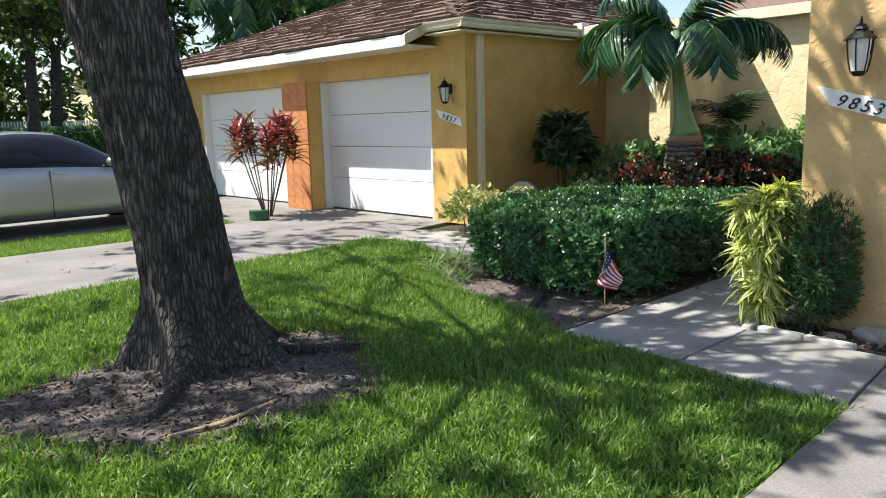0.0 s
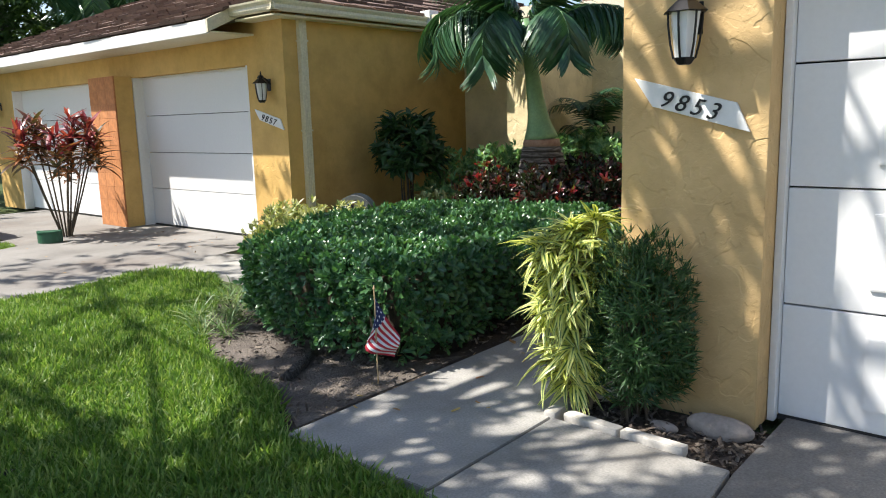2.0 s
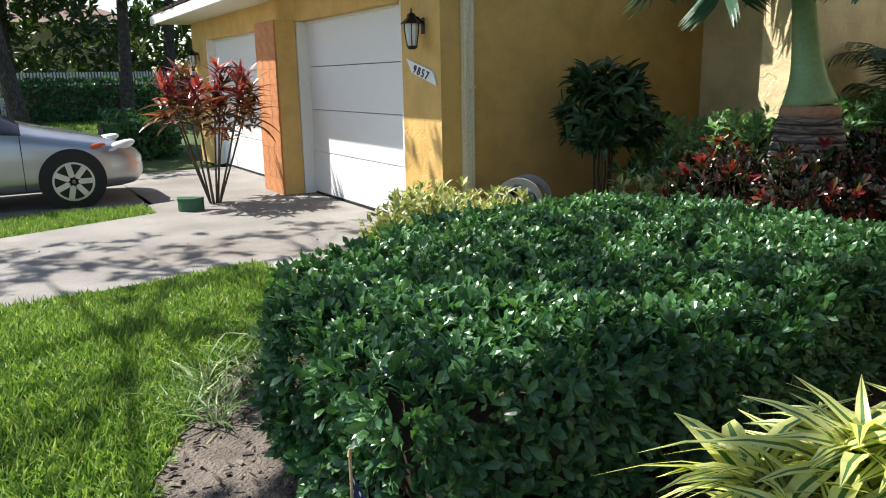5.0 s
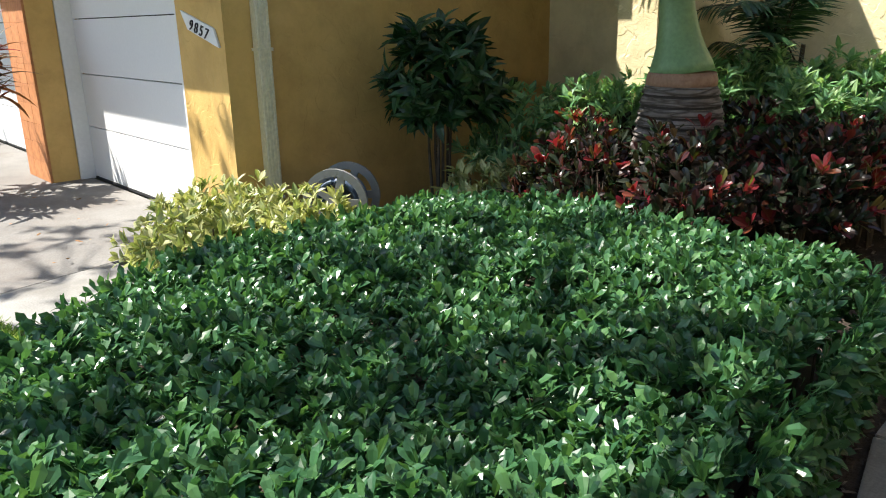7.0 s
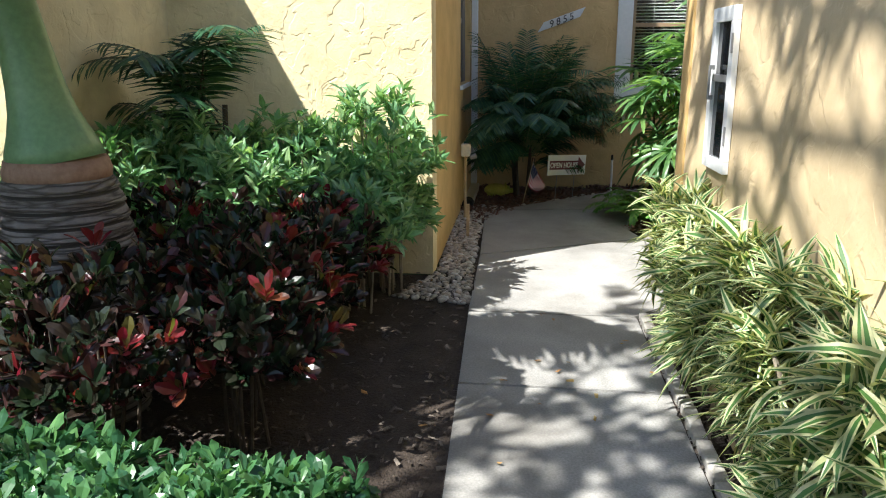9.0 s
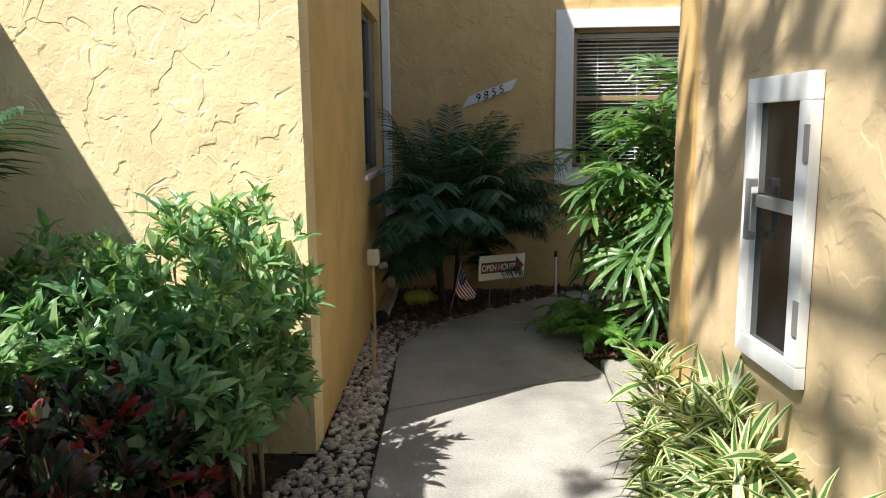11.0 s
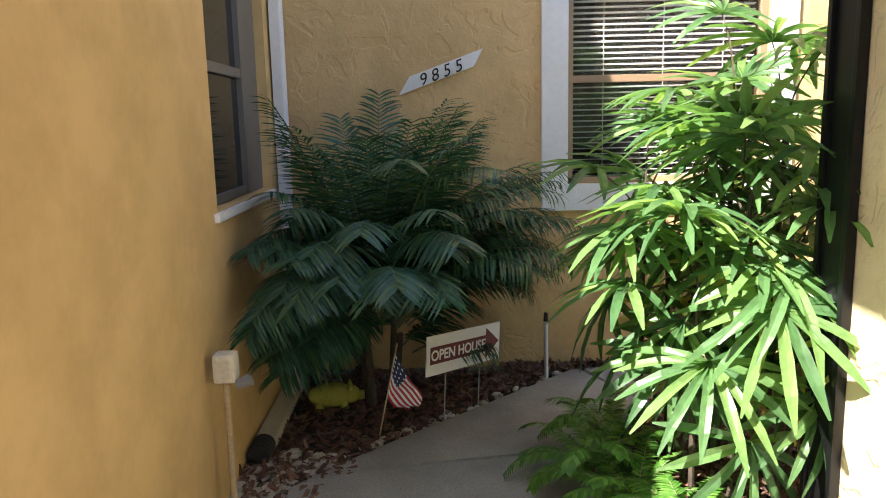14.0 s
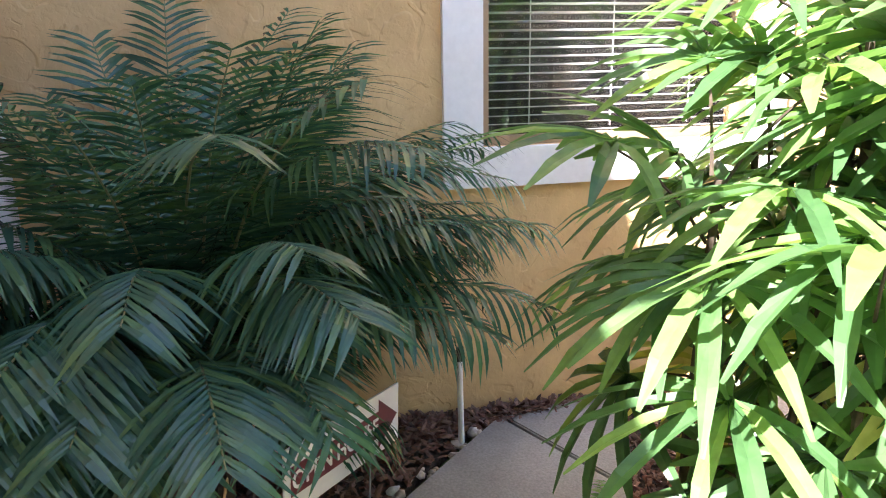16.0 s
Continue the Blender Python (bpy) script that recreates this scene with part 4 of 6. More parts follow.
def bush(name, label, centre, r, n, k, size, t, mats, spread=0.9, stems=7, stem_mat=TWIG, lo=0.55, group="", flat=0.35, pick=None, stem_r=0.009):
    """A shrub of leaf rosettes on stems; pick: share of rosettes in the second leaf colour."""
    ob = plant(name, label, "shrub", (centre[0], centre[1], 0), group)
    c, d = ellipsoid_pts(n, centre, r, lo, flat)
    c[:, 2] = np.maximum(c[:, 2], 0.05)
    nrm = unit(d + np.array([0, 0, 0.7]))
    if pick:
        sel = (rng.random(n) < pick) & (d[:, 2] > -0.1)
        g2 = Geo()
        rosettes(g2, t, c[sel] + d[sel] * 0.05, nrm[sel], k, size, spread)
        hang("new_growth", g2.mesh("new_growth", mats[1]), ob)
        c, nrm = c[~sel], nrm[~sel]
    g = Geo()
    rosettes(g, t, c, nrm, k, size, spread)
    hang("foliage", g.mesh("foliage", mats[0]), ob)
    g = Geo()
    for _ in range(stems):
        a, q = random.uniform(0, 6.28), random.uniform(0.15, 0.6)
        tip = (centre[0] + r[0] * q * math.cos(a), centre[1] + r[1] * q * math.sin(a), centre[2] + r[2] * random.uniform(0.2, 0.75))
        b = (centre[0] + r[0] * 0.25 * math.cos(a), centre[1] + r[1] * 0.25 * math.sin(a), -0.03)
        m = tuple((u + v) / 2 + random.uniform(-0.04, 0.04) for u, v in zip(b, tip))
        g.tube([b, m, tip], [stem_r, stem_r * 0.8, stem_r * 0.5], 6)
    hang("stem_mass", g.mesh("stem_mass", stem_mat), ob)
    return ob


LEAF = leaf_tpl(0.2)
PADDLE = tpl([(0, 0, 0), (0.1, 0.3, 0.02), (0, 0.35, 0), (-0.1, 0.3, 0.02), (0.2, 0.68, 0.05), (-0.2, 0.68, 0.05), (0, 0.72, 0), (0.11, 0.94, 0.0), (-0.11, 0.94, 0.0), (0, 1, -0.06)],
             [(0, 1, 2), (0, 2, 3), (2, 1, 4), (2, 4, 6), (2, 6, 5), (2, 5, 3), (6, 4, 7), (6, 7, 9), (6, 9, 8), (6, 8, 5)])
LEAFY = leaf_tpl(0.17, 0.05, 0.2)
# shrubs near the garage corner
for c, r in (((6.75, 6.45, 0.22), (0.42, 0.45, 0.33)), ((7.15, 6.75, 0.22), (0.4, 0.42, 0.32)), ((7.3, 6.15, 0.2), (0.42, 0.4, 0.32))):
    bush("variegated_shrub", "low yellow and green variegated shrub by the garage corner", c, r, 260, 6, 0.075, LEAF, [CREAMLEAF], group="variegated shrubs")
bush("small_shrub", "small cream-green shrub beside the hose reel", (8.6, 5.95, 0.25), (0.32, 0.32, 0.33), 150, 6, 0.085, LEAF, [CREAMLEAF])
bush("umbrella_bush", "dark green umbrella-leaf bush against the yellow wall", (8.72, 6.55, 0.98), (0.44, 0.42, 0.5), 150, 8, 0.155, LEAFY, [DARKLEAF], 1.25, 6, TWIG, 0.4, flat=0.7, stem_r=0.014)
# shrubs before the back wall
for c, r in (((9.3, 6.2, 0.5), (0.5, 0.45, 0.5)), ((10.1, 5.4, 0.68), (0.5, 0.45, 0.5)), ((10.75, 4.95, 0.7), (0.6, 0.5, 0.5)), ((11.1, 5.4, 0.72), (0.45, 0.4, 0.5)), ((10.9, 4.45, 0.6), (0.45, 0.4, 0.5)), ((9.5, 5.75, 0.6), (0.4, 0.35, 0.45)), ((10.45, 4.75, 0.62), (0.45, 0.4, 0.45)), ((11.2, 4.75, 0.7), (0.4, 0.4, 0.5)), ((10.75, 4.1, 0.52), (0.4, 0.32, 0.38)), ((11.25, 3.98, 0.48), (0.3, 0.26, 0.36))):
    bush("green_shrub", "leafy mid-green shrub before the stucco wall", c, r, 300, 7, 0.095, LEAFY, [SHRUB], group="green shrubs", stem_mat=TWIGL, flat=0.5)
bush("tall_shrub", "light green shrub with bare pale stems by the wall corner", (11.2, 4.08, 0.9), (0.48, 0.45, 0.48), 190, 8, 0.105, LEAFY, [SHRUB], 0.85, 9, TWIGL, 0.35, flat=0.6)
# crotons
for c, r in (((8.75, 5.3, 0.42), (0.42, 0.42, 0.42)), ((8.8, 4.6, 0.45), (0.4, 0.42, 0.42)), ((9.1, 4.15, 0.45), (0.42, 0.36, 0.42)), ((9.75, 4.25, 0.45), (0.45, 0.38, 0.42)), ((9.9, 4.75, 0.5), (0.42, 0.4, 0.42)), ((9.2, 5.6, 0.42), (0.4, 0.35, 0.4)), ((10.3, 4.2, 0.42), (0.32, 0.32, 0.4))):
    bush("croton", "dark croton shrub with red and orange young leaves", c, r, 240, 9, 0.078, PADDLE, [CROTON, CROTONR], 0.85, 9, TWIG, 0.45, "crotons", 0.5, pick=0.14)

STRIPE = strap_tpl(0.075, 0.45, 0.05, True)


STRIPEY = strap_tpl(0.088, 0.75, 0.05, True, 4, 0.25)


def song(name, label, canes, mats, size, k, group="", leaf=STRIPE, run=0.55):
    """A dracaena: canes with whorls of striped strap leaves. canes: (x, y, z of the foot, x, y, z of the tip)"""
    ob = plant(name, label, "shrub", (canes[0][0], canes[0][1], 0), group)
    g, st = Geo(), Geo()
    for x0, y0, z0, x1, y1, z1 in canes:
        a, b = np.array([x0, y0, z0]), np.array([x1, y1, z1])
        mid_p = (a + b) / 2 + np.array([random.uniform(-0.05, 0.05), random.uniform(-0.05, 0.05), 0])
        st.tube([tuple(a), tuple(mid_p), tuple(b)], [0.013, 0.011, 0.008], 6)
        n = 5
        c = np.array([b + (mid_p - b) * q * run for q in np.linspace(0, 1, n)])
        nrm = np.tile(unit(b - mid_p), (n, 1))
        rosettes(g, leaf, c[:1], nrm[:1], k // 2, size * 0.85, 0.6)
        rosettes(g, leaf, c, nrm, k // 3 + 2, size, 1.25)
    hang("foliage", g.mesh("foliage", mats), ob)
    hang("cane_mass", st.mesh("cane_mass", TWIGL), ob)
    return ob


canes = []
for hx, hy, hz_ in ((4.90, 2.16, 0.86), (4.98, 2.08, 0.92), (5.06, 2.0, 0.95), (4.88, 2.02, 0.84), (5.05, 2.14, 0.82), (4.88, 2.14, 0.56), (4.86, 2.04, 0.62), (4.92, 1.94, 0.68), (5.0, 2.16, 0.54), (4.88, 2.1, 0.34), (4.86, 1.98, 0.40), (4.94, 2.05, 0.22), (5.08, 2.06, 0.66), (5.0, 1.92, 0.80), (4.94, 2.12, 0.72), (5.06, 2.08, 0.36)):
    canes.append((4.98 + random.uniform(-0.05, 0.05), 2.0 + random.uniform(-0.05, 0.05), -0.02, hx + random.uniform(-0.02, 0.02), hy - 0.03, hz_ - 0.06))
song("striped_dracaena", "bright yellow-striped dracaena at the house corner", canes, [SONGG, SONGY], 0.155, 48, leaf=STRIPEY, run=0.34)
for j in range(9):
    bx = 7.25 + j * 0.4
    canes = [(bx + random.uniform(-0.15, 0.15), right_edge(bx) - 0.28 + random.uniform(-0.1, 0.1), -0.02, bx + random.uniform(-0.25, 0.25), right_edge(bx) - 0.17 + random.uniform(-0.2, 0.18), random.uniform(0.3, 0.92)) for _ in range(24)]
    song("striped_dracaena", "cream-striped dracaena along the tan stucco wall", canes, [SONGG, SONGW], 0.175, 24, "dracaenas along the wall")
NEEDLE = strap_tpl(0.065, 0.15, 0.02, rows=2)
bush("podocarpus", "clipped dark needle-leaf shrub against the yellow wall", (4.99, 1.70, 0.45), (0.2, 0.26, 0.44), 1300, 9, 0.05, NEEDLE, [PODO], 1.0, 8, TWIG, 0.5, flat=0.9)

# strap-leaf clump at the bed's edge
clump = plant("liriope_clump", "pale green strap-leaf clump at the lawn edge", "plant", (4.85, 5.0, 0))
g = Geo()
cc = np.column_stack([in_poly([(4.45, 4.45), (4.8, 4.5), (5.2, 5.0), (5.5, 5.5), (5.2, 5.55), (4.65, 5.0)], 150), ])
rosettes(g, strap_tpl(0.022, 0.5, 0.01, rows=3), np.column_stack([cc, np.zeros(len(cc))]), np.tile([0, 0, 1.0], (len(cc), 1)), 9, 0.18, 0.8)
hang("leaves", g.mesh("leaves", STRAP), clump)

# red cordyline
cord = plant("red_cordyline", "red and orange cordyline with thin bare stems", "plant", (6.22, 10.5, 0))
g, st = Geo(), Geo()
STRAPW = strap_tpl(0.09, 0.35, 0.05)
for i in range(11):
    a = i * 2.4
    q = 0.2 + 0.36 * random.random()
    tip = np.array([6.22 + q * math.cos(a), 10.5 + q * math.sin(a) * 1.1, random.uniform(1.05, 1.55)])
    st.tube([(6.22 + 0.05 * math.cos(a), 10.5 + 0.05 * math.sin(a), -0.02), (6.22 + q * 0.5 * math.cos(a), 10.5 + q * 0.55 * math.sin(a), 0.55), tuple(tip)], [0.013, 0.011, 0.009], 6)
    mt = 0 if i % 3 else 1
    for f in (0, 0.12, 0.24, 0.36):
        tv, tf, tm = STRAPW
        rosettes(g, (tv, tf, tm + (mt if f < 0.2 else 1 - mt * 0)), tip[None] - np.array([[0, 0, f]]), np.array([[0, 0, 1.0]]), 12, 0.27, 0.85 + f * 1.8)
hang("foliage", g.mesh("foliage", [CORDY, CORDYG]), cord)
hang("stem_mass", st.mesh("stem_mass", TWIG), cord)

# bottle palm
PX, PY = 9.32, 5.02
palm = plant("bottle_palm", "bottle palm with swollen ringed trunk and green crownshaft", "palm", (PX, PY, 0))
g = Geo()
prof = [(0.0, 0.27), (0.3, 0.292), (0.6, 0.29), (0.83, 0.265), (1.0, 0.238), (1.1, 0.212)]
NR = 17
zz, rr, rm = [], [], []
for k in range(NR):
    for f, dr in ((0.0, -0.004), (0.12, 0.012), (0.5, 0.007), (0.86, 0.0)):
        z = 1.1 * (k + f) / NR
        zz.append(z)
        rr.append(float(np.interp(z, [q[0] for q in prof], [q[1] for q in prof])) + dr)
        rm.append(1 if f in (0.86, 0.0) else 0)
g.tube([(PX + 0.012 * math.sin(z * 9), PY - 0.01 * z, z - 0.02) for z in zz], rr, 36)
g.m[-1] = np.array([rm[i] for i in range(len(zz) - 1) for _ in range(72)] + [0] * 72)
hang("trunk", g.mesh("trunk", [PALMBARK, RINGDARK], True), palm, "grey trunk with ring scars")
g = Geo()
g.tube([(PX, PY - 0.01, z) for z in (1.06, 1.1, 1.15)], [0.212, 0.216, 0.203], 28)
hang("collar", g.mesh("collar", CSBROWN, True), palm, "brown leaf-base collar")
g = Geo()
zc = [1.14, 1.2, 1.27, 1.35, 1.45, 1.6, 1.8, 2.05, 2.3, 2.5]
CT = (PX - 0.03, PY + 0.17, 2.4)
g.tube([(PX - 0.03 * (z - 1.1), PY - 0.01 + 0.14 * (z - 1.12), z) for z in zc], [0.2, 0.186, 0.158, 0.132, 0.115, 0.1, 0.086, 0.078, 0.07, 0.05], 22)
hang("crownshaft", g.mesh("crownshaft", CROWNSHAFT, True), palm, "smooth green crownshaft")
for i, (az, el, ln, bend) in enumerate(((3.3, 0.85, 1.6, 2.75), (2.6, 0.95, 1.6, 2.7), (4.1, 0.8, 1.65, 2.4), (1.9, 1.0, 1.75, 2.3), (5.0, 0.8, 1.75, 2.0), (5.8, 0.95, 1.7, 2.1), (0.8, 0.9, 1.8, 2.1), (3.0, 1.3, 1.7, 1.9), (4.5, 1.35, 1.6, 1.4))):
    g = Geo()
    frond(g, (CT[0], CT[1], 2.2), az, el, ln, bend, 84, 0.5, 0.75, 0.2, 0.016, 0.15, wide=1.1)
    hang("frond", g.mesh("frond", [FROND, CROWNSHAFT]), palm)

# small palm against the back wall
def clump_palm(name, label, at, fronds, ll, mats, stems, n=34, droop=0.35, wide=0.85, start=0.18, lean=0.9):
    ob = plant(name, label, "palm", (at[0], at[1], 0))
    for az, el, ln, bend, z, dx, dy in fronds:
        g = Geo()
        frond(g, (at[0] + dx, at[1] + dy, z), az, el, ln, bend, n, ll, droop, start, 0.007, 0.3, wide=wide, lean=lean)
        hang("frond", g.mesh("frond", mats), ob)
    for dx, dy, h in stems:
        g = Geo()
        g.tube([(at[0] + dx * 0.6, at[1] + dy * 0.6, -0.03), (at[0] + dx, at[1] + dy, h)], [0.025, 0.018], 7)
        hang("stem", g.mesh("stem", TWIG), ob)
    return ob


clump_palm("areca_palm", "thin young palm against the shaded stucco wall", (11.2, 5.2),
           [(random.uniform(2.2, 4.6), random.uniform(0.8, 1.35), random.uniform(0.7, 1.0), random.uniform(0.7, 1.4), random.uniform(0.9, 1.25), random.uniform(-0.12, 0.12), random.uniform(-0.15, 0.15)) for _ in range(9)],
           0.3, [FROND, TWIG], [(-0.08, 0.1, 1.2), (0.06, -0.1, 1.25), (0.0, 0.05, 1.1)], 26, wide=1.1)
fr = []


def arching(count, way, el, ln, bend, z, tip):
    """Fronds that open between two headings and keep off both walls; tip: the lowest that their ends may hang."""
    k = 0
    for i in range(600):
        az = way[0] + (way[1] - way[0]) * ((i * 0.618) % 1)
        e, n, w, z0 = random.uniform(*el), random.uniform(*ln), random.uniform(*bend), random.uniform(*z)
        q = random.uniform(0.05, 0.2)
        dx, dy = q * math.cos(az), q * math.sin(az)
        c = curve_pts((14.92 + dx, 3.22 + dy, z0), az, e, n, w, 12)
        if c[:, 0].max() < 15.46 and c[:, 1].max() < 3.75 and c[-1, 2] > tip and k < count:
            fr.append((az, e, n, w, z0, dx, dy))
            k += 1


arching(18, (0.0, 6.28), (1.25, 1.5), (0.95, 1.2), (0.3, 0.8), (0.55, 0.75), 1.1)
arching(22, (1.8, 5.6), (1.0, 1.35), (0.95, 1.25), (0.9, 1.5), (0.5, 0.75), 0.95)
arching(18, (2.4, 4.9), (0.75, 1.1), (0.9, 1.2), (1.0, 1.6), (0.5, 0.7), 0.86)
arching(12, (2.45, 2.95), (0.6, 1.0), (0.95, 1.3), (0.8, 1.4), (0.5, 0.7), 0.65)
arching(10, (4.6, 5.4), (0.6, 1.0), (0.8, 1.1), (0.9, 1.5), (0.45, 0.65), 0.55)
arching(8, (2.2, 2.9), (0.2, 0.6), (0.6, 0.85), (0.5, 0.9), (0.45, 0.6), 0.42)
arching(12, (4.7, 8.6), (0.5, 1.0), (0.35, 0.5), (0.6, 1.1), (0.3, 0.5), 0.35)
clump_palm("date_palm", "dense dark green feather palm in the corner bed", (14.92, 3.22), fr, 0.235, [FRONDB, TWIGG], [(-0.1, 0.08, 0.5), (0.1, -0.08, 0.55), (0.0, 0.12, 0.45), (-0.05, -0.12, 0.45), (0.13, 0.1, 0.5)], 38, 0.4, 0.95, 0.16, 0.75)
dry = plant("dry_frond", "withered brown palm frond hanging beside the wall", "frond", (15.0, 2.7, 0))
g = Geo()
frond(g, (14.95, 2.8, 0.95), -1.2, 0.2, 0.7, 1.9, 26, 0.2, 0.5, 0.3)
hang("frond_blade", g.mesh("frond_blade", [DRYFROND, TWIG]), dry)

# lady palm
lady = plant("lady_palm", "bright green lady palm with fan leaves and thin canes", "palm", (13.95, 1.72, 0))
BLADE5 = strap_tpl(0.052, 0.42, 0.05, rows=4, blunt=True)


def fan(g, st, base, az, el, pet, size, k, tip, mat=0):
    """A fan leaf: a thin stalk whose hanging blade spreads blunt fingers from one point."""
    c = curve_pts(base, az, el, pet, 0.5, 5)
    st.tube([tuple(q) for q in c], [0.005, 0.0045, 0.004, 0.004, 0.0035, 0.003], 5, 0, False)
    tan = unit(c[-1] - c[-2])
    side = unit(np.cross(tan, np.array([0, 0, 1.0])))
    up = np.cross(side, tan)
    axis = tan * math.cos(tip) - up * math.sin(tip)
    face = np.cross(side, axis)
    tv, tf, tm = BLADE5
    for a in np.linspace(-2.0, 2.0, k):
        a += random.uniform(-0.06, 0.06)
        d = axis * math.cos(a) + side * math.sin(a) + face * 0.18
        g.scatter((tv, tf, tm + mat), c[-1][None], unit(d)[None], face[None], np.array([size * random.uniform(0.88, 1.08) * (1 - 0.09 * abs(a))]), np.array([size * random.uniform(0.85, 1.05)]))


for cx, cy, h in ((13.7, 1.72, 1.35), (13.85, 1.5, 1.6), (14.1, 1.62, 1.75), (13.66, 1.9, 0.95), (14.25, 1.45, 1.5), (13.9, 1.86, 1.2), (14.35, 1.3, 1.7), (14.05, 2.02, 1.35), (13.75, 1.45, 1.05), (14.2, 1.85, 1.05), (13.98, 1.7, 1.55), (14.3, 1.68, 1.35), (13.62, 1.55, 1.25)):
    g, st = Geo(), Geo()
    cy -= 0.1
    st.tube([(cx, cy, -0.03), (cx + 0.02, cy, h * 0.5), (cx + random.uniform(-0.06, 0.06), cy + random.uniform(-0.05, 0.05), h)], [0.013, 0.012, 0.01], 6)
    for j in range(11):
        q = j / 10
        if q < 0.35 and math.sin(j * 2.4 + cx * 9) > 0.2:
            continue
        fan(g, st, (cx, cy, h * (0.4 + 0.6 * q)), j * 2.4 + cx * 9, 0.25 + 1.1 * q ** 2 + random.uniform(-0.1, 0.15), random.uniform(0.22, 0.4), random.uniform(0.36, 0.46), random.choice((9, 10, 11, 12)), random.uniform(0.3, 0.7) + 0.5 * (0.6 - q), 1 if q < 0.5 and random.random() < 0.2 else 0)
    hang("fan_leaves", g.mesh("fan_leaves", [RHAPIS, LADYDRY]), lady)
    hang("cane", st.mesh("cane", TWIG), lady)

# ferns
for x, y, n, s in ((13.6, 2.05, 12, 0.5), (13.95, 2.15, 12, 0.48), (14.3, 2.0, 10, 0.45), (13.35, 1.9, 9, 0.42)):
    f = plant("fern", "arching light green fern at the walkway edge", "fern", (x, y, 0), "ferns")
    for i in range(n):
        g = Geo()
        frond(g, (x, y, 0.02), i * 2.4 + x, random.uniform(0.7, 1.2), s * random.uniform(0.8, 1.15), random.uniform(1.2, 1.8), 30, 0.065, 0.1, 0.08, 0.003, 0.05, wide=3.2)
        hang("frond", g.mesh("frond", [FERN, TWIGL]), f)

# ---- oak ----
oak = plant("oak_tree", "large oak with grey furrowed bark leaning over the lawn", "tree", (2.10, 4.14, 0))
pts = [(2.09, 4.2), (2.03, 4.23), (1.98, 4.27), (1.89, 4.35), (1.79, 4.44), (1.69, 4.54), (1.6, 4.62)]
hz = [-0.05, 0.35, 0.8, 1.45, 2.1, 2.8, 3.5]
NZ, NA = 150, 120
zz = np.linspace(-0.05, 3.5, NZ)
cx, cy = np.interp(zz, hz, [q[0] for q in pts]), np.interp(zz, hz, [q[1] for q in pts])
ang = np.linspace(0, 2 * np.pi, NA, endpoint=False)
rad = np.interp(zz, [-0.05, 0.1, 0.3, 0.6, 1.2, 2.2, 3.5], [0.42, 0.36, 0.305, 0.278, 0.268, 0.276, 0.27])
V = np.zeros((NZ, NA, 3))
for i in range(NZ):
    for j in range(NA):
        a, z = ang[j], zz[i]
        flare = max(0.0, 0.4 - z) * 0.45 * (0.5 + 0.5 * math.sin(a * 5 + 0.7)) ** 2
        q = Vector((math.cos(a) * 5.2, math.sin(a) * 5.2, z * 2.6))
        fur = abs(noise.noise(q + Vector((noise.noise(q * 0.8), 0, noise.noise(q * 0.7 + Vector((7, 0, 0))))) * 0.7))
        fur2 = noise.noise(Vector((math.cos(a) * 16, math.sin(a) * 16, z * 9)))
        r = rad[i] + flare + 0.055 * min(fur, 0.35) - 0.015 + 0.008 * fur2 + 0.02 * noise.noise(Vector((math.cos(a) * 1.5, math.sin(a) * 1.5, z * 1.2)))
        V[i, j] = cx[i] + r * math.cos(a), cy[i] + r * math.sin(a), z
F = []
idx = np.arange(NZ * NA).reshape(NZ, NA)
A, B, C, D = idx[:-1], np.roll(idx, -1, 1)[:-1], np.roll(idx, -1, 1)[1:], idx[1:]
F = np.concatenate([np.stack([A, B, C], -1).reshape(-1, 3), np.stack([A, C, D], -1).reshape(-1, 3)])
g = Geo()
g.add(V.reshape(-1, 3), F)
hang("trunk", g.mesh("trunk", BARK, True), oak)


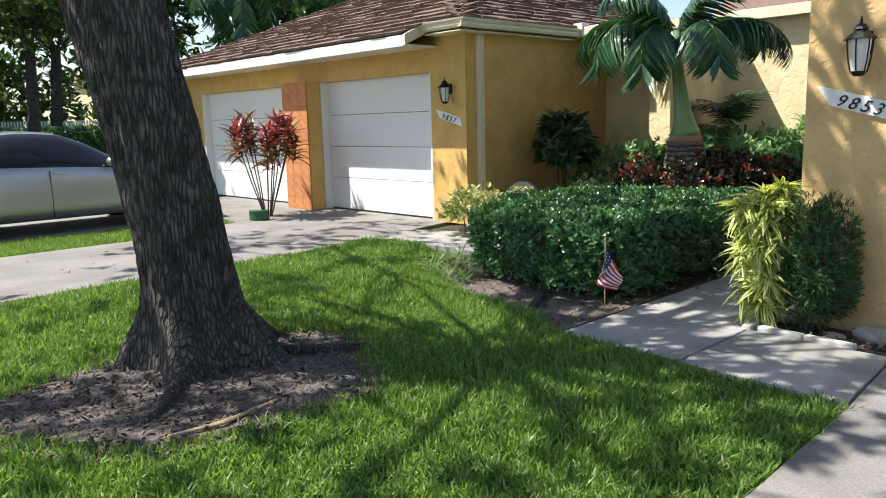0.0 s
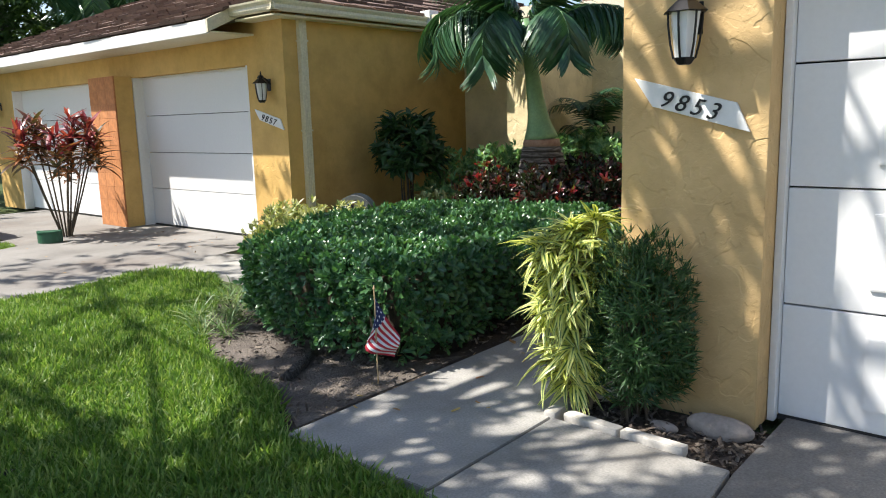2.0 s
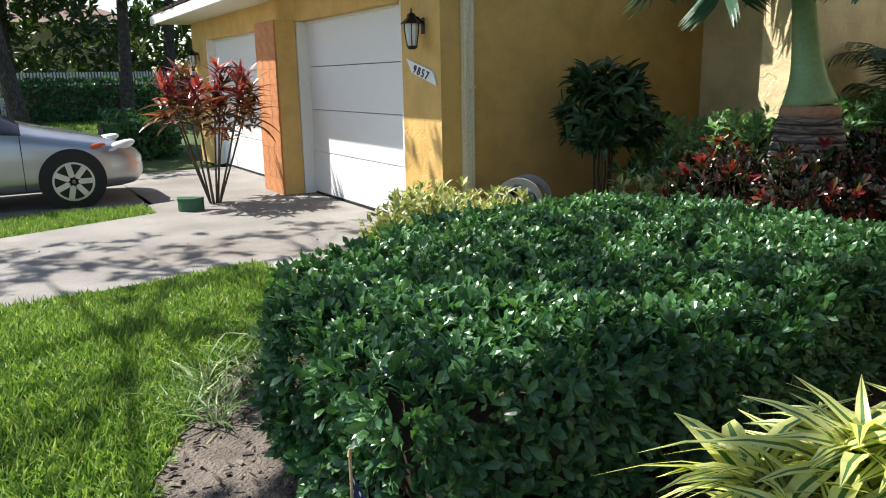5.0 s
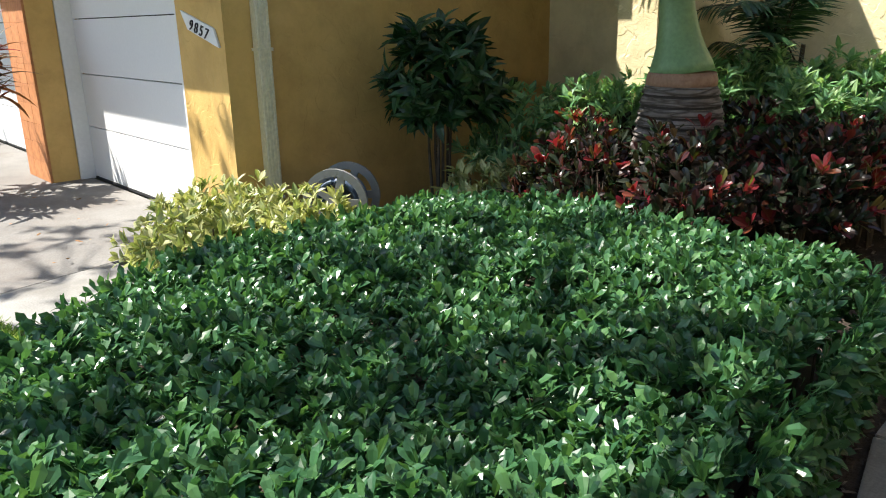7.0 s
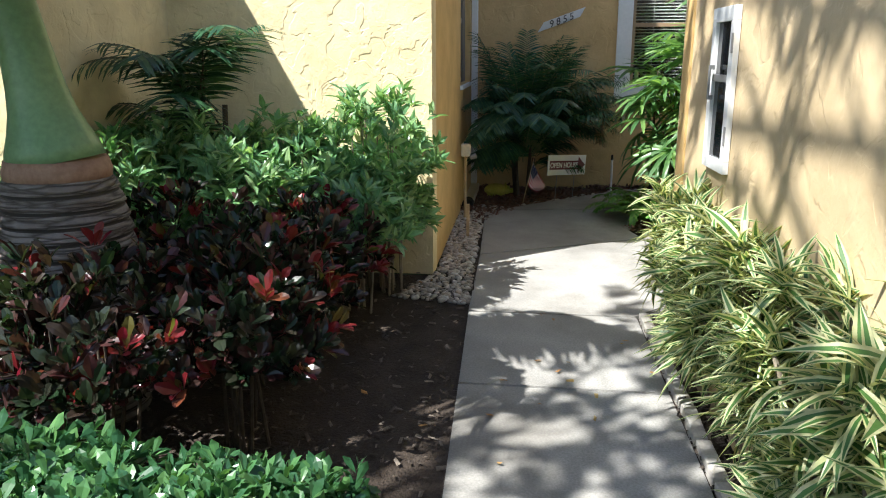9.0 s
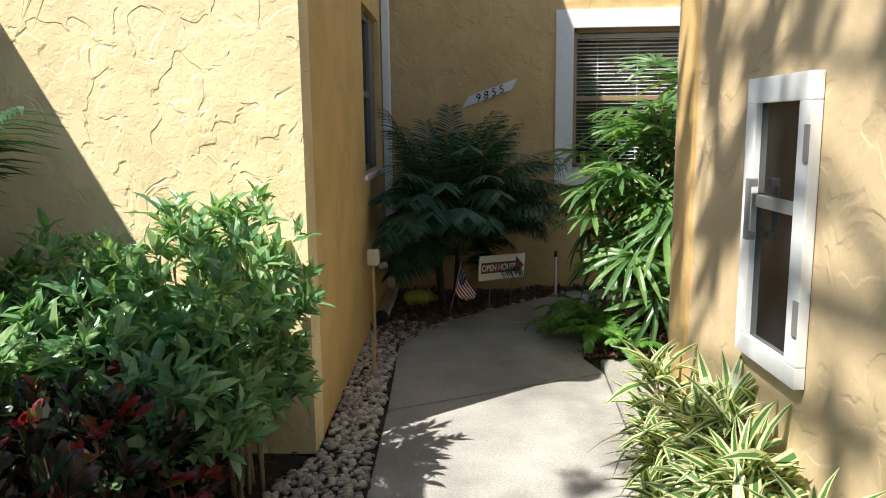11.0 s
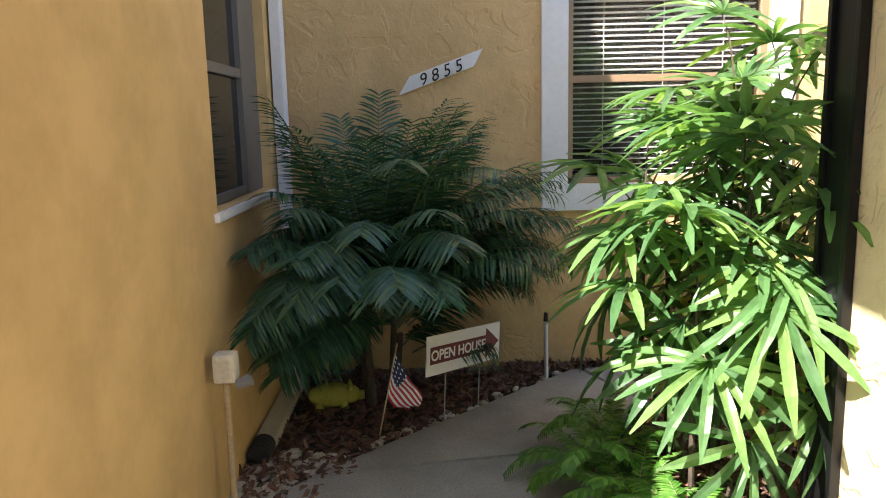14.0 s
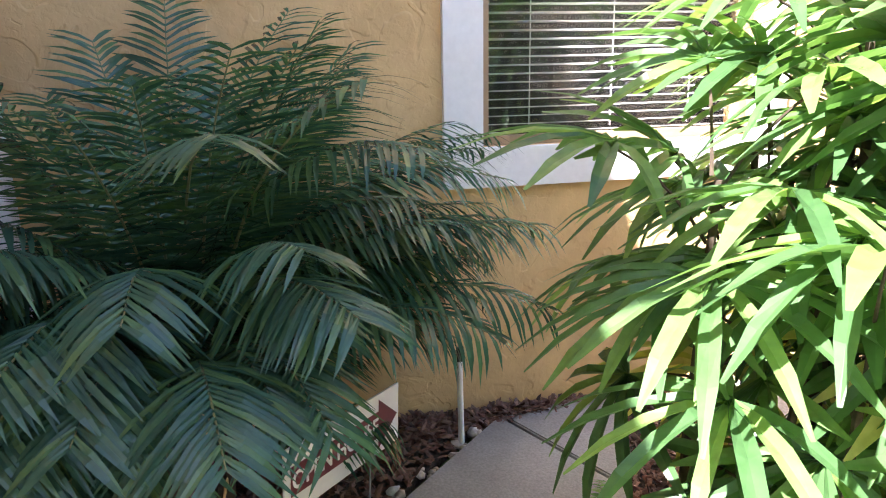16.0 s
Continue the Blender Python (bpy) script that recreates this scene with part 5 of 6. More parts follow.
def crown(ob, fork, limbs, n_clump, k, size, leafmat, barkmat, spread, lo=0.3, gaps=(), fills=()):
    """Limbs from the fork, twigs and clumps of leaves along their outer half; gaps: (x, y, r) on the ground where the
    leaves are left out to let the sun through; fills: (x, y, r, n) on the ground to be shaded by n more clumps.
    """
    g, lf = Geo(), Geo()
    cs = []
    for tip, r in limbs:
        a, b = np.array(fork, float), np.array(tip, float)
        m = (a + b) / 2 + np.array([random.uniform(-0.4, 0.4), random.uniform(-0.4, 0.4), 0.5])
        g.tube([tuple(a), tuple(m), tuple(b)], [r * 0.34, r * 0.15, r * 0.05], 9)
        for _ in range(n_clump):
            s = random.uniform(lo, 1.05)
            c = (m + (b - m) * (s - 0.45) / 0.6) + np.array([random.gauss(0, spread), random.gauss(0, spread), random.gauss(0, spread * 0.45)])
            cs.append(c)
            if random.random() < 0.35:
                g.tube([tuple(m + (b - m) * random.random() * 0.9), tuple(c)], [0.03, 0.008], 5)
    tips = [np.array(t) for t, _ in limbs]
    for x, y, r, n in fills:
        for _ in range(n):
            z = random.uniform(5.9, 7.0)
            c = np.array([x + z * SUN_TO.x / SUN_TO.z + random.gauss(0, r), y + z * SUN_TO.y / SUN_TO.z + random.gauss(0, r), z])
            cs.append(c)
            t = min(tips, key=lambda q: np.linalg.norm(q - c))
            g.tube([tuple(t), tuple(c)], [0.012, 0.005], 5)
    cs = np.array(cs)
    c = np.repeat(cs, 4, 0) + rng.normal(0, 0.22, (len(cs) * 4, 3))
    for x, y, r in gaps:
        fx, fy = c[:, 0] - c[:, 2] * SUN_TO.x / SUN_TO.z, c[:, 1] - c[:, 2] * SUN_TO.y / SUN_TO.z
        c = c[np.hypot(fx - x, fy - y) > r]
    rosettes(lf, LEAF, c, np.tile([0, 0, 1.0], (len(c), 1)) + rng.normal(0, 0.5, (len(c), 3)), k, size, 1.3)
    hang("limb_mass", g.mesh("limb_mass", barkmat), ob)
    hang("crown", lf.mesh("crown", leafmat), ob)


# Crown is out of view: far limbs, gaps and fills are placed to shape its shade.
crown(oak, (1.67, 4.55, 3.35), [((-2.5, 3.0, 6.0), 0.14), ((-1.5, 7.5, 6.6), 0.16), ((2.2, 8.2, 6.8), 0.17), ((4.8, 6.6, 6.4), 0.16), ((4.2, 3.2, 6.2), 0.14), ((0.5, 1.2, 6.3), 0.13), ((0.8, 5.5, 8.2), 0.18), ((6.3, 4.8, 6.8), 0.12), ((-4.0, 5.5, 6.6), 0.14), ((6.9, 6.4, 6.9), 0.12), ((5.4, 8.2, 7.2), 0.12), ((0.2, 9.5, 7.0), 0.13), ((-3.4, 8.0, 7.2), 0.13), ((3.2, 5.6, 7.4), 0.13), ((7.7, 4.3, 6.3), 0.06), ((8.4, 5.3, 7.2), 0.06), ((3.2, 3.7, 6.1), 0.06), ((3.5, 3.9, 5.9), 0.06), ((3.1, 2.9, 6.2), 0.06), ((5.6, 5.6, 6.6), 0.06), ((6.3, 6.0, 6.9), 0.06), ((7.2, 5.6, 6.8), 0.06), ((6.8, 5.2, 6.2), 0.06), ((2.0, 11.0, 6.8), 0.1), ((0.6, 10.6, 6.8), 0.1), ((3.2, 10.8, 6.6), 0.08)],
      24, 9, 0.14, OAK, BARK, 0.8, 0.12,
      ((4.4, 5.2, 0.6), (3.7, 4.3, 0.6), (4.4, 4.3, 0.4), (3.7, 3.4, 0.35), (2.4, 2.4, 0.45), (1.5, 5.7, 0.6), (2.2, 3.6, 0.25), (4.1, 6.4, 0.5), (4.9, 2.6, 0.22), (6.5, 2.9, 0.45), (5.7, 3.4, 0.45), (4.6, 1.6, 0.35), (5.25, 1.7, 0.55), (7.8, 3.55, 0.55), (7.8, 1.6, 0.4), (8.4, 1.62, 0.42), (9.2, 1.64, 0.42), (10.0, 1.68, 0.42), (5.65, 0.4, 0.45), (5.95, 0.0, 0.4)),
      ((7.5, 2.55, 0.3, 8), (8.3, 2.7, 0.35, 10), (9.2, 2.75, 0.35, 8), (10.0, 2.8, 0.3, 4), (5.0, 7.8, 0.45, 7), (3.5, 7.6, 0.5, 7), (6.2, 8.1, 0.4, 6), (4.4, 8.8, 0.4, 5), (9.4, 1.0, 0.3, 5), (10.1, 1.05, 0.35, 7), (10.9, 1.15, 0.35, 7)))

# ---- fixtures on the walls ----
FACE_W = Matrix(((0, 0, -1, 0), (-1, 0, 0, 0), (0, 1, 0, 0), (0, 0, 0, 1)))  # right, up, out of a wall that looks to -x


def wall_lamp(at, label):
    ob = thing("wall_lamp", label, "lamp", Matrix.Translation(at), "wall lamps")
    part("back_plate", boxes_bm([(0.0, -0.035, -0.02, 0.018, 0.035, 0.12)], 0.006), BLACK, ob)
    g = Geo()
    g.tube([(0.0, 0, 0.07), (-0.05, 0, 0.12), (-0.1, 0, 0.125)], [0.012, 0.011, 0.009], 8)
    part("arm", g.mesh("arm", BLACK), None, ob)
    body = Matrix.Translation((-0.11, 0, 0))
    part("glass", cyl_bm(0.042, 0.066, 0.19, body @ Matrix.Translation((0, 0, -0.03)), 6), FROST, ob, "frosted glass panes")
    part("roof", cyl_bm(0.1, 0.03, 0.06, body @ Matrix.Translation((0, 0, 0.095)), 6, 0.003), BLACK, ob)
    part("cap", cyl_bm(0.045, 0.025, 0.03, body @ Matrix.Translation((0, 0, 0.14)), 6), BLACK, ob)
    part("finial", cyl_bm(0.012, 0.004, 0.05, body @ Matrix.Translation((0, 0, 0.175)), 8), BLACK, ob)
    part("base", cyl_bm(0.03, 0.052, 0.03, body @ Matrix.Translation((0, 0, -0.135)), 6, 0.003), BLACK, ob)
    for k in range(6):
        a = k * math.pi / 3
        g = Geo()
        g.tube([(-0.11 + r * math.cos(a), r * math.sin(a), z) for r, z in ((0.045, -0.125), (0.06, -0.06), (0.07, 0.02), (0.072, 0.07))], [0.005] * 4, 5)
        part("rib", g.mesh("rib", BLACK), None, ob)
    return ob


wall_lamp((5.188, 1.56, 1.76), "black hexagonal lantern with frosted glass on the wall")
wall_lamp((WX - 0.002, 7.46, 1.8), "black wall lantern beside the garage door")
wall_lamp((WX - 0.002, 15.4, 1.8), "black wall lantern on the far garage column")
wall_lamp((10.638, 6.2, 1.95), "small black wall lantern behind the palm")


def plate(x, corner, quad, digits, label):
    """A slanted white board with black numerals on a wall that looks to -x; quad in right and up from its first corner."""
    ob = thing("number_plate", label, "sign", Matrix.Translation((x, corner[0], corner[1])) @ FACE_W, "house numbers")
    part("board", prism_bm(quad, 0.0, 0.016, 0.002), WHITE, ob)
    q = [Vector(c) for c in quad]
    mid_l, mid_r = (q[0] + q[3]) / 2, (q[1] + q[2]) / 2
    way = (mid_r - mid_l).normalized()
    for i, ch in enumerate(digits):
        cu = bpy.data.curves.new("digit", "FONT")
        cu.body, cu.size, cu.extrude, cu.shear, cu.align_x, cu.offset = ch, 0.106, 0.003, 0.3, "CENTER", 0.0
        tmp = new("digit_curve", cu)
        me = bpy.data.meshes.new_from_object(tmp)
        bpy.data.objects.remove(tmp)
        me.materials.clear()
        me.materials.append(BLACK)
        c = mid_l.lerp(mid_r, 0.24 + 0.158 * i) - way.orthogonal() * 0.04 - way * 0.0
        d = new("digit", me)
        d.parent = ob
        d.matrix_local = Matrix.Translation((c.x, c.y, 0.02)) @ Matrix.Rotation(math.atan2(way.y, way.x), 4, "Z")
    return ob


DOWN = [(0.0, 0.0), (0.09, -0.13), (0.53, -0.25), (0.47, -0.125)]
DOWN = [DOWN[1], DOWN[2], DOWN[3], DOWN[0]]
plate(5.188, (1.835, 1.57), DOWN, "9853", "white slanted board with black numerals 9853")
plate(WX - 0.002, (7.75, 1.585), DOWN, "9857", "white slanted board with black numerals 9857")
plate(15.573, (3.106, 1.82), [(0.0, 0.0), (0.48, 0.17), (0.54, 0.28), (0.07, 0.115)], "9855", "white slanted board with black numerals 9855")

# meter cabinet in the side wall
wall_ang = math.atan2(0.35, 5.466)
cab = thing("meter_cabinet", "white metal framed cabinet with dark glass", "cabinet", pose(9.69, 1.9 + (9.69 - 5.194) * math.tan(wall_ang) + 0.002, 1.07, 0, 0, math.degrees(wall_ang)) @ Matrix.Diagonal((1, 0.5, 1, 1)))
part("frame", boxes_bm([(0, 0, 0, 0.33, 0.05, 0.05), (0, 0, 0.63, 0.33, 0.05, 0.69), (0, 0.0005, 0.05, 0.055, 0.05, 0.63), (0.275, 0.0005, 0.05, 0.33, 0.05, 0.63)], 0.004), WHITE, cab)
part("pane", boxes_bm([(0.05, 0.012, 0.04, 0.28, 0.018, 0.64)]), GLASS, cab)
part("rail", boxes_bm([(0.055, 0.02, 0.38, 0.275, 0.045, 0.41)], 0.003), GREYP, cab)
part("handle", boxes_bm([(0.24, 0.05, 0.3, 0.26, 0.09, 0.32), (0.24, 0.05, 0.43, 0.26, 0.09, 0.45), (0.24, 0.08, 0.3, 0.26, 0.095, 0.45)], 0.003), GREYP, cab)
for hz0 in (0.12, 0.5):
    part("hinge", boxes_bm([(0.0, 0.05, hz0, 0.02, 0.058, hz0 + 0.08)], 0.002), GREYP, cab)


def downspout(label, x, y, z0, z1, mat, w=0.075, d=0.06):
    ob = thing("downspout", label, "downspout", Matrix.Translation((x, y, 0)))
    flute = [(-w / 2 + w * (k + f) / 4, y) for k in range(4) for f, y in ((0.2, 0.0), (0.3, -0.006), (0.7, -0.006), (0.8, 0.0))]
    bm = prism_bm([(-w / 2, d), (-w / 2, 0.0)] + flute + [(w / 2, 0.0), (w / 2, d)], z0, z1)
    part("pipe", bm, mat, ob)
    for z in (z0 + 0.3, (z0 + z1) / 2, z1 - 0.3):
        part("strap", boxes_bm([(-w / 2 - 0.012, -0.009, z, w / 2 + 0.012, d + 0.002, z + 0.02)], 0.002), mat, ob)
    return ob


downspout("cream downspout at the shaded wall corner", 7.63, WY - 0.065, 0.0, 2.62, CREAMP, 0.1)
downspout("white fluted downspout in the wall corner", 15.35, 3.79, 0.08, 3.0, WHITE, 0.1)
trough = thing("drain_trough", "long cream drain pipe lying along the wall", "drain pipe", pose(14.22, 3.72, 0, 0, 0, 1.5))
part("channel", boxes_bm([(0.06, 0, 0.0, 1.12, 0.1, 0.075)], 0.01), CREAMP, trough)
g = Geo()
g.tube([(0.07 - 0.02 * k, 0.05, 0.045) for k in range(9)], [0.05 if k % 2 else 0.058 for k in range(9)], 14)
part("corrugated_end", g.mesh("corrugated_end", RUBBER), None, trough, "black corrugated end")
tap = thing("tap_cover", "white box on a brown pipe beside the wall", "tap cover", pose(13.62, 3.735, 0))
part("pipe", cyl_bm(0.014, 0.014, 0.62, Matrix.Translation((0, 0, 0.3)), 10), WOODS, tap)
part("cover", boxes_bm([(-0.045, -0.05, 0.62, 0.045, 0.04, 0.74)], 0.02), CREAMP, tap)
part("nozzle", cyl_bm(0.02, 0.025, 0.06, Matrix.Translation((-0.02, -0.08, 0.62)) @ Matrix.Rotation(1.2, 4, "X"), 10), GREYP, tap)
solo("wooden_stake", boxes_bm([(12.845, 3.615, -0.03, 12.875, 3.64, 0.3)], 0.004), WOODS, "short pale wooden stake in the pebbles", "stake")
riser = thing("sprinkler_riser", "thin white sprinkler pipe with black head", "sprinkler", pose(15.3, 2.2, 0, 0, 4, 0))
part("pipe", cyl_bm(0.013, 0.013, 0.4, Matrix.Translation((0, 0, 0.18)), 12), WHITEP, riser)
part("head", cyl_bm(0.017, 0.012, 0.06, Matrix.Translation((0, 0, 0.41)), 12, 0.003), BLACK, riser, "black nozzle")


def small_flag(at, tilt, turn, label, fall=(0.53, 0.36, 0.0, 0.0, 0.0)):
    ob = thing("flag", label, "flag", pose(at[0], at[1], 0, tilt[0], tilt[1], turn), "small flags")
    part("stick", cyl_bm(0.004, 0.004, 0.56, Matrix.Translation((0, 0, 0.25)), 8), WOODS, ob)
    part("tip", cyl_bm(0.007, 0.002, 0.02, Matrix.Translation((0, 0, 0.54)), 8), WOODS, ob)
    W, Hh, nu, nv = 0.37, 0.22, 26, 26
    g = Geo()
    us, vs = np.linspace(0, 1, nu + 1), np.linspace(0, 1, nv + 1)
    P = np.zeros((nv + 1, nu + 1, 3))
    for i, v in enumerate(vs):
        for j, u in enumerate(us):
            sag = u ** 0.8
            P[i, j] = (fall[0] * W * u * (1 - 0.12 * v) + fall[2] * u * (1 - v) - fall[4] * v * u * (1 - u), (0.022 + fall[2] * 0.3) * math.sin(u * 9 + v * 6) * u, 0.5 - Hh * v * (1 - fall[3] * u) - fall[1] * W * sag * (0.75 + 0.25 * (1 - v)))
    idx = np.arange((nv + 1) * (nu + 1)).reshape(nv + 1, nu + 1)
    f, m = [], []
    for i in range(nv):
        for j in range(nu):
            a, b, c, d = idx[i, j], idx[i, j + 1], idx[i + 1, j + 1], idx[i + 1, j]
            canton = i < nv * 7 / 13 and j < nu * 0.42
            star = canton and i % 3 == 1 and j % 3 == 1
            f += [(a, d, c), (a, c, b)]
            m += [1 if star else 2 if canton else (0 if int(i * 13 / nv) % 2 == 0 else 1)] * 2
    g.add(P.reshape(-1, 3), f, m)
    me = g.mesh("cloth", [REDC, WHITEC, NAVY], True)
    part("cloth", me, None, ob, "red and white striped cloth with navy canton")
    return ob


small_flag((4.62, 3.04), (0, 0), -40, "small striped flag on a stick before the hedge", (0.3, 0.66, 0.02, 0.2, 0.42))
small_flag((14.47, 3.2), (10, 10), -75, "small striped flag leaning in the corner bed", (0.42, 0.68, 0.04, 0.25, 0.15))

# open house sign
sign = thing("open_house_sign", "white board sign reading OPEN HOUSE with an arrow", "sign", Matrix.Translation((14.5, 2.95, 0.31)) @ Matrix.Rotation(0.85, 4, "Z") @ FACE_W @ Matrix.Rotation(-0.08, 4, "Z") @ Matrix.Diagonal((1.35, 0.95, 1, 1)))
part("board", boxes_bm([(0, 0, 0, 0.47, 0.23, 0.008)], 0.001), WHITE, sign)
part("arrow_shaft", boxes_bm([(0.02, 0.065, 0.0085, 0.37, 0.165, 0.0105)]), MAROON, sign, "maroon arrow shaft")
ah = prism_bm([(0.372, 0.02), (0.46, 0.115), (0.372, 0.21)], 0.0085, 0.0105)
part("arrow_head", ah, MAROON, sign, "maroon arrow head")
cu = bpy.data.curves.new("words", "FONT")
cu.body, cu.size, cu.extrude, cu.align_x, cu.offset = "OPEN HOUSE", 0.083, 0.001, "CENTER", 0.0015
tmp = new("words_curve", cu)
me = bpy.data.meshes.new_from_object(tmp)
bpy.data.objects.remove(tmp)
me.materials.clear()
me.materials.append(WHITE)
wd = new("lettering", me)
wd.parent = sign
wd.matrix_local = Matrix.Translation((0.195, 0.087, 0.0125)) @ Matrix.Diagonal((0.68, 1, 1, 1))
for u in (0.12, 0.34):
    part("wire_leg", cyl_bm(0.003, 0.003, 0.36, Matrix.Translation((u, -0.13, 0.003)) @ Matrix.Rotation(math.pi / 2, 4, "X"), 6), GREYP, sign)

# yellow-green pig statue
bm = bmesh.new()
bmesh.ops.create_uvsphere(bm, u_segments=24, v_segments=16, radius=1, matrix=pose(0, 0, 0.075) @ Matrix.Diagonal((0.09, 0.135, 0.072, 1)))
bmesh.ops.create_uvsphere(bm, u_segments=16, v_segments=10, radius=1, matrix=pose(-0.005, -0.115, 0.075) @ Matrix.Diagonal((0.055, 0.055, 0.052, 1)))
bmesh.ops.create_cone(bm, cap_ends=True, segments=14, radius1=0.03, radius2=0.026, depth=0.04, matrix=pose(-0.01, -0.175, 0.068, 90, 0, 0))
for s in (-1, 1):
    bmesh.ops.create_cone(bm, cap_ends=True, segments=8, radius1=0.022, radius2=0.003, depth=0.045, matrix=pose(0.035 * s, -0.11, 0.13, 0, 18 * s, 0))
    for yy in (-0.07, 0.07):
        bmesh.ops.create_cone(bm, cap_ends=True, segments=10, radius1=0.026, radius2=0.03, depth=0.06, matrix=pose(0.045 * s, yy, 0.025))
solo("pig_statue", bm, MOSS, "low yellow-green pig statue lying in the mulch", "statue", m=pose(14.9, 3.52, 0, 0, 0, 8), smooth=True)

# hose reel
reel = thing("hose_reel", "grey plastic hose reel with dark hose", "hose reel", pose(7.8, 6.55, 0, 0, 0, -55) @ Matrix.Scale(1.02, 4))


def disc(y):
    bm = bmesh.new()
    for k in range(5):
        a = k * 2 * math.pi / 5
        bmesh.ops.create_cube(bm, size=1, matrix=Matrix.Translation((0, y, 0.36)) @ Matrix.Rotation(a, 4, "Y") @ Matrix.Translation((0.1, 0, 0)) @ Matrix.Diagonal((0.16, 0.018, 0.05, 1)))
    n = 28
    for k in range(n):
        a = 2 * math.pi * k / n
        bmesh.ops.create_cube(bm, size=1, matrix=Matrix.Translation((0, y, 0.36)) @ Matrix.Rotation(a, 4, "Y") @ Matrix.Translation((0.19, 0, 0)) @ Matrix.Diagonal((0.05, 0.022, 0.05, 1)))
    bmesh.ops.create_cone(bm, cap_ends=True, segments=16, radius1=0.06, radius2=0.06, depth=0.03, matrix=Matrix.Translation((0, y, 0.36)) @ Matrix.Rotation(math.pi / 2, 4, "X"))
    return bm


for y in (-0.13, 0.13):
    part("side_disc", disc(y), GREYP, reel, "spoked grey disc")
g = Geo()
turns = [(0.13 * math.cos(a), -0.11 + 0.22 * a / 75, 0.36 + 0.13 * math.sin(a)) for a in np.linspace(0, 75, 380)]
g.tube(turns, [0.011] * len(turns), 6)
part("hose", g.mesh("hose", HOSE), None, reel, "coiled blue-grey hose")
for y in (-0.17, 0.17):
    g = Geo()
    g.tube([(-0.16, y, 0.0), (-0.05, y, 0.34), (0.05, y, 0.34), (0.16, y, 0.0)], [0.02] * 4, 8)
    part("leg_frame", g.mesh("leg_frame", GREYP), None, reel)
part("crank", boxes_bm([(-0.01, -0.21, 0.34, 0.12, -0.19, 0.37), (0.1, -0.28, 0.34, 0.125, -0.2, 0.37)], 0.005), GREYP, reel)

# green valve box
vb = thing("valve_box", "small dark green half-round garden box", "box", pose(5.86, 10.15, 0, 0, 0, -38))
bm = prism_bm([(0.14 * math.cos(a), 0.14 * math.sin(a)) for a in (math.pi * (1 + k / 14) for k in range(15))], 0.0, 0.13, 0.006)
part("body", bm, GREENP, vb)
part("rim", prism_bm([(0.15 * math.cos(a), 0.15 * math.sin(a) + 0.005) for a in (math.pi * (1 + k / 14) for k in range(15))], 0.131, 0.15, 0.004), GREENP, vb)
part("back", boxes_bm([(-0.15, 0.0, 0.0, 0.15, 0.02, 0.155)], 0.004), GREENP, vb)

# pale rocks and edging
for x, y, s in ((5.05, 1.34, 0.1), (4.96, 1.56, 0.045)):
    bm = bmesh.new()
    bmesh.ops.create_icosphere(bm, subdivisions=3, radius=s, matrix=Matrix.Diagonal((0.62, 1.55, 0.6, 1)))
    for v in bm.verts:
        v.co *= 1 + 0.18 * noise.noise(v.co * 9 + Vector((x * 5, y, 0)))
    solo("rock", bm, ROCK, "pale garden rock at the wall foot", "rock", m=Matrix.Translation((x, y, s * 0.3)), smooth=True)
edging = thing("bed_edging", "weathered concrete and brick edging along the bed", "edging", kind="structure")
eb = to_mesh("edging_block", boxes_bm([(-0.145, -0.03, -0.04, 0.145, 0.03, 0.045)], 0.01), KERB)
spots = [(7.9 + 0.31 * k, right_edge(7.9 + 0.31 * k) - 0.045, 2.0) for k in range(10)] + [(4.88, 2.04, 8), (5.12, 1.98, -40), (4.78, 1.82, 85), (4.76, 1.52, 88)]
for x, y, a in spots:
    b = new("edging_block", eb)
    b.parent = edging
    b.matrix_local = pose(x, y, 0.0, random.uniform(-3, 3), random.uniform(-2, 2), a + random.uniform(-3, 3))

# ---- silver car ----
car = thing("car", "silver compact sedan parked on the far driveway", "car", pose(5.62, 12.05, 0, 0, 0, 0))


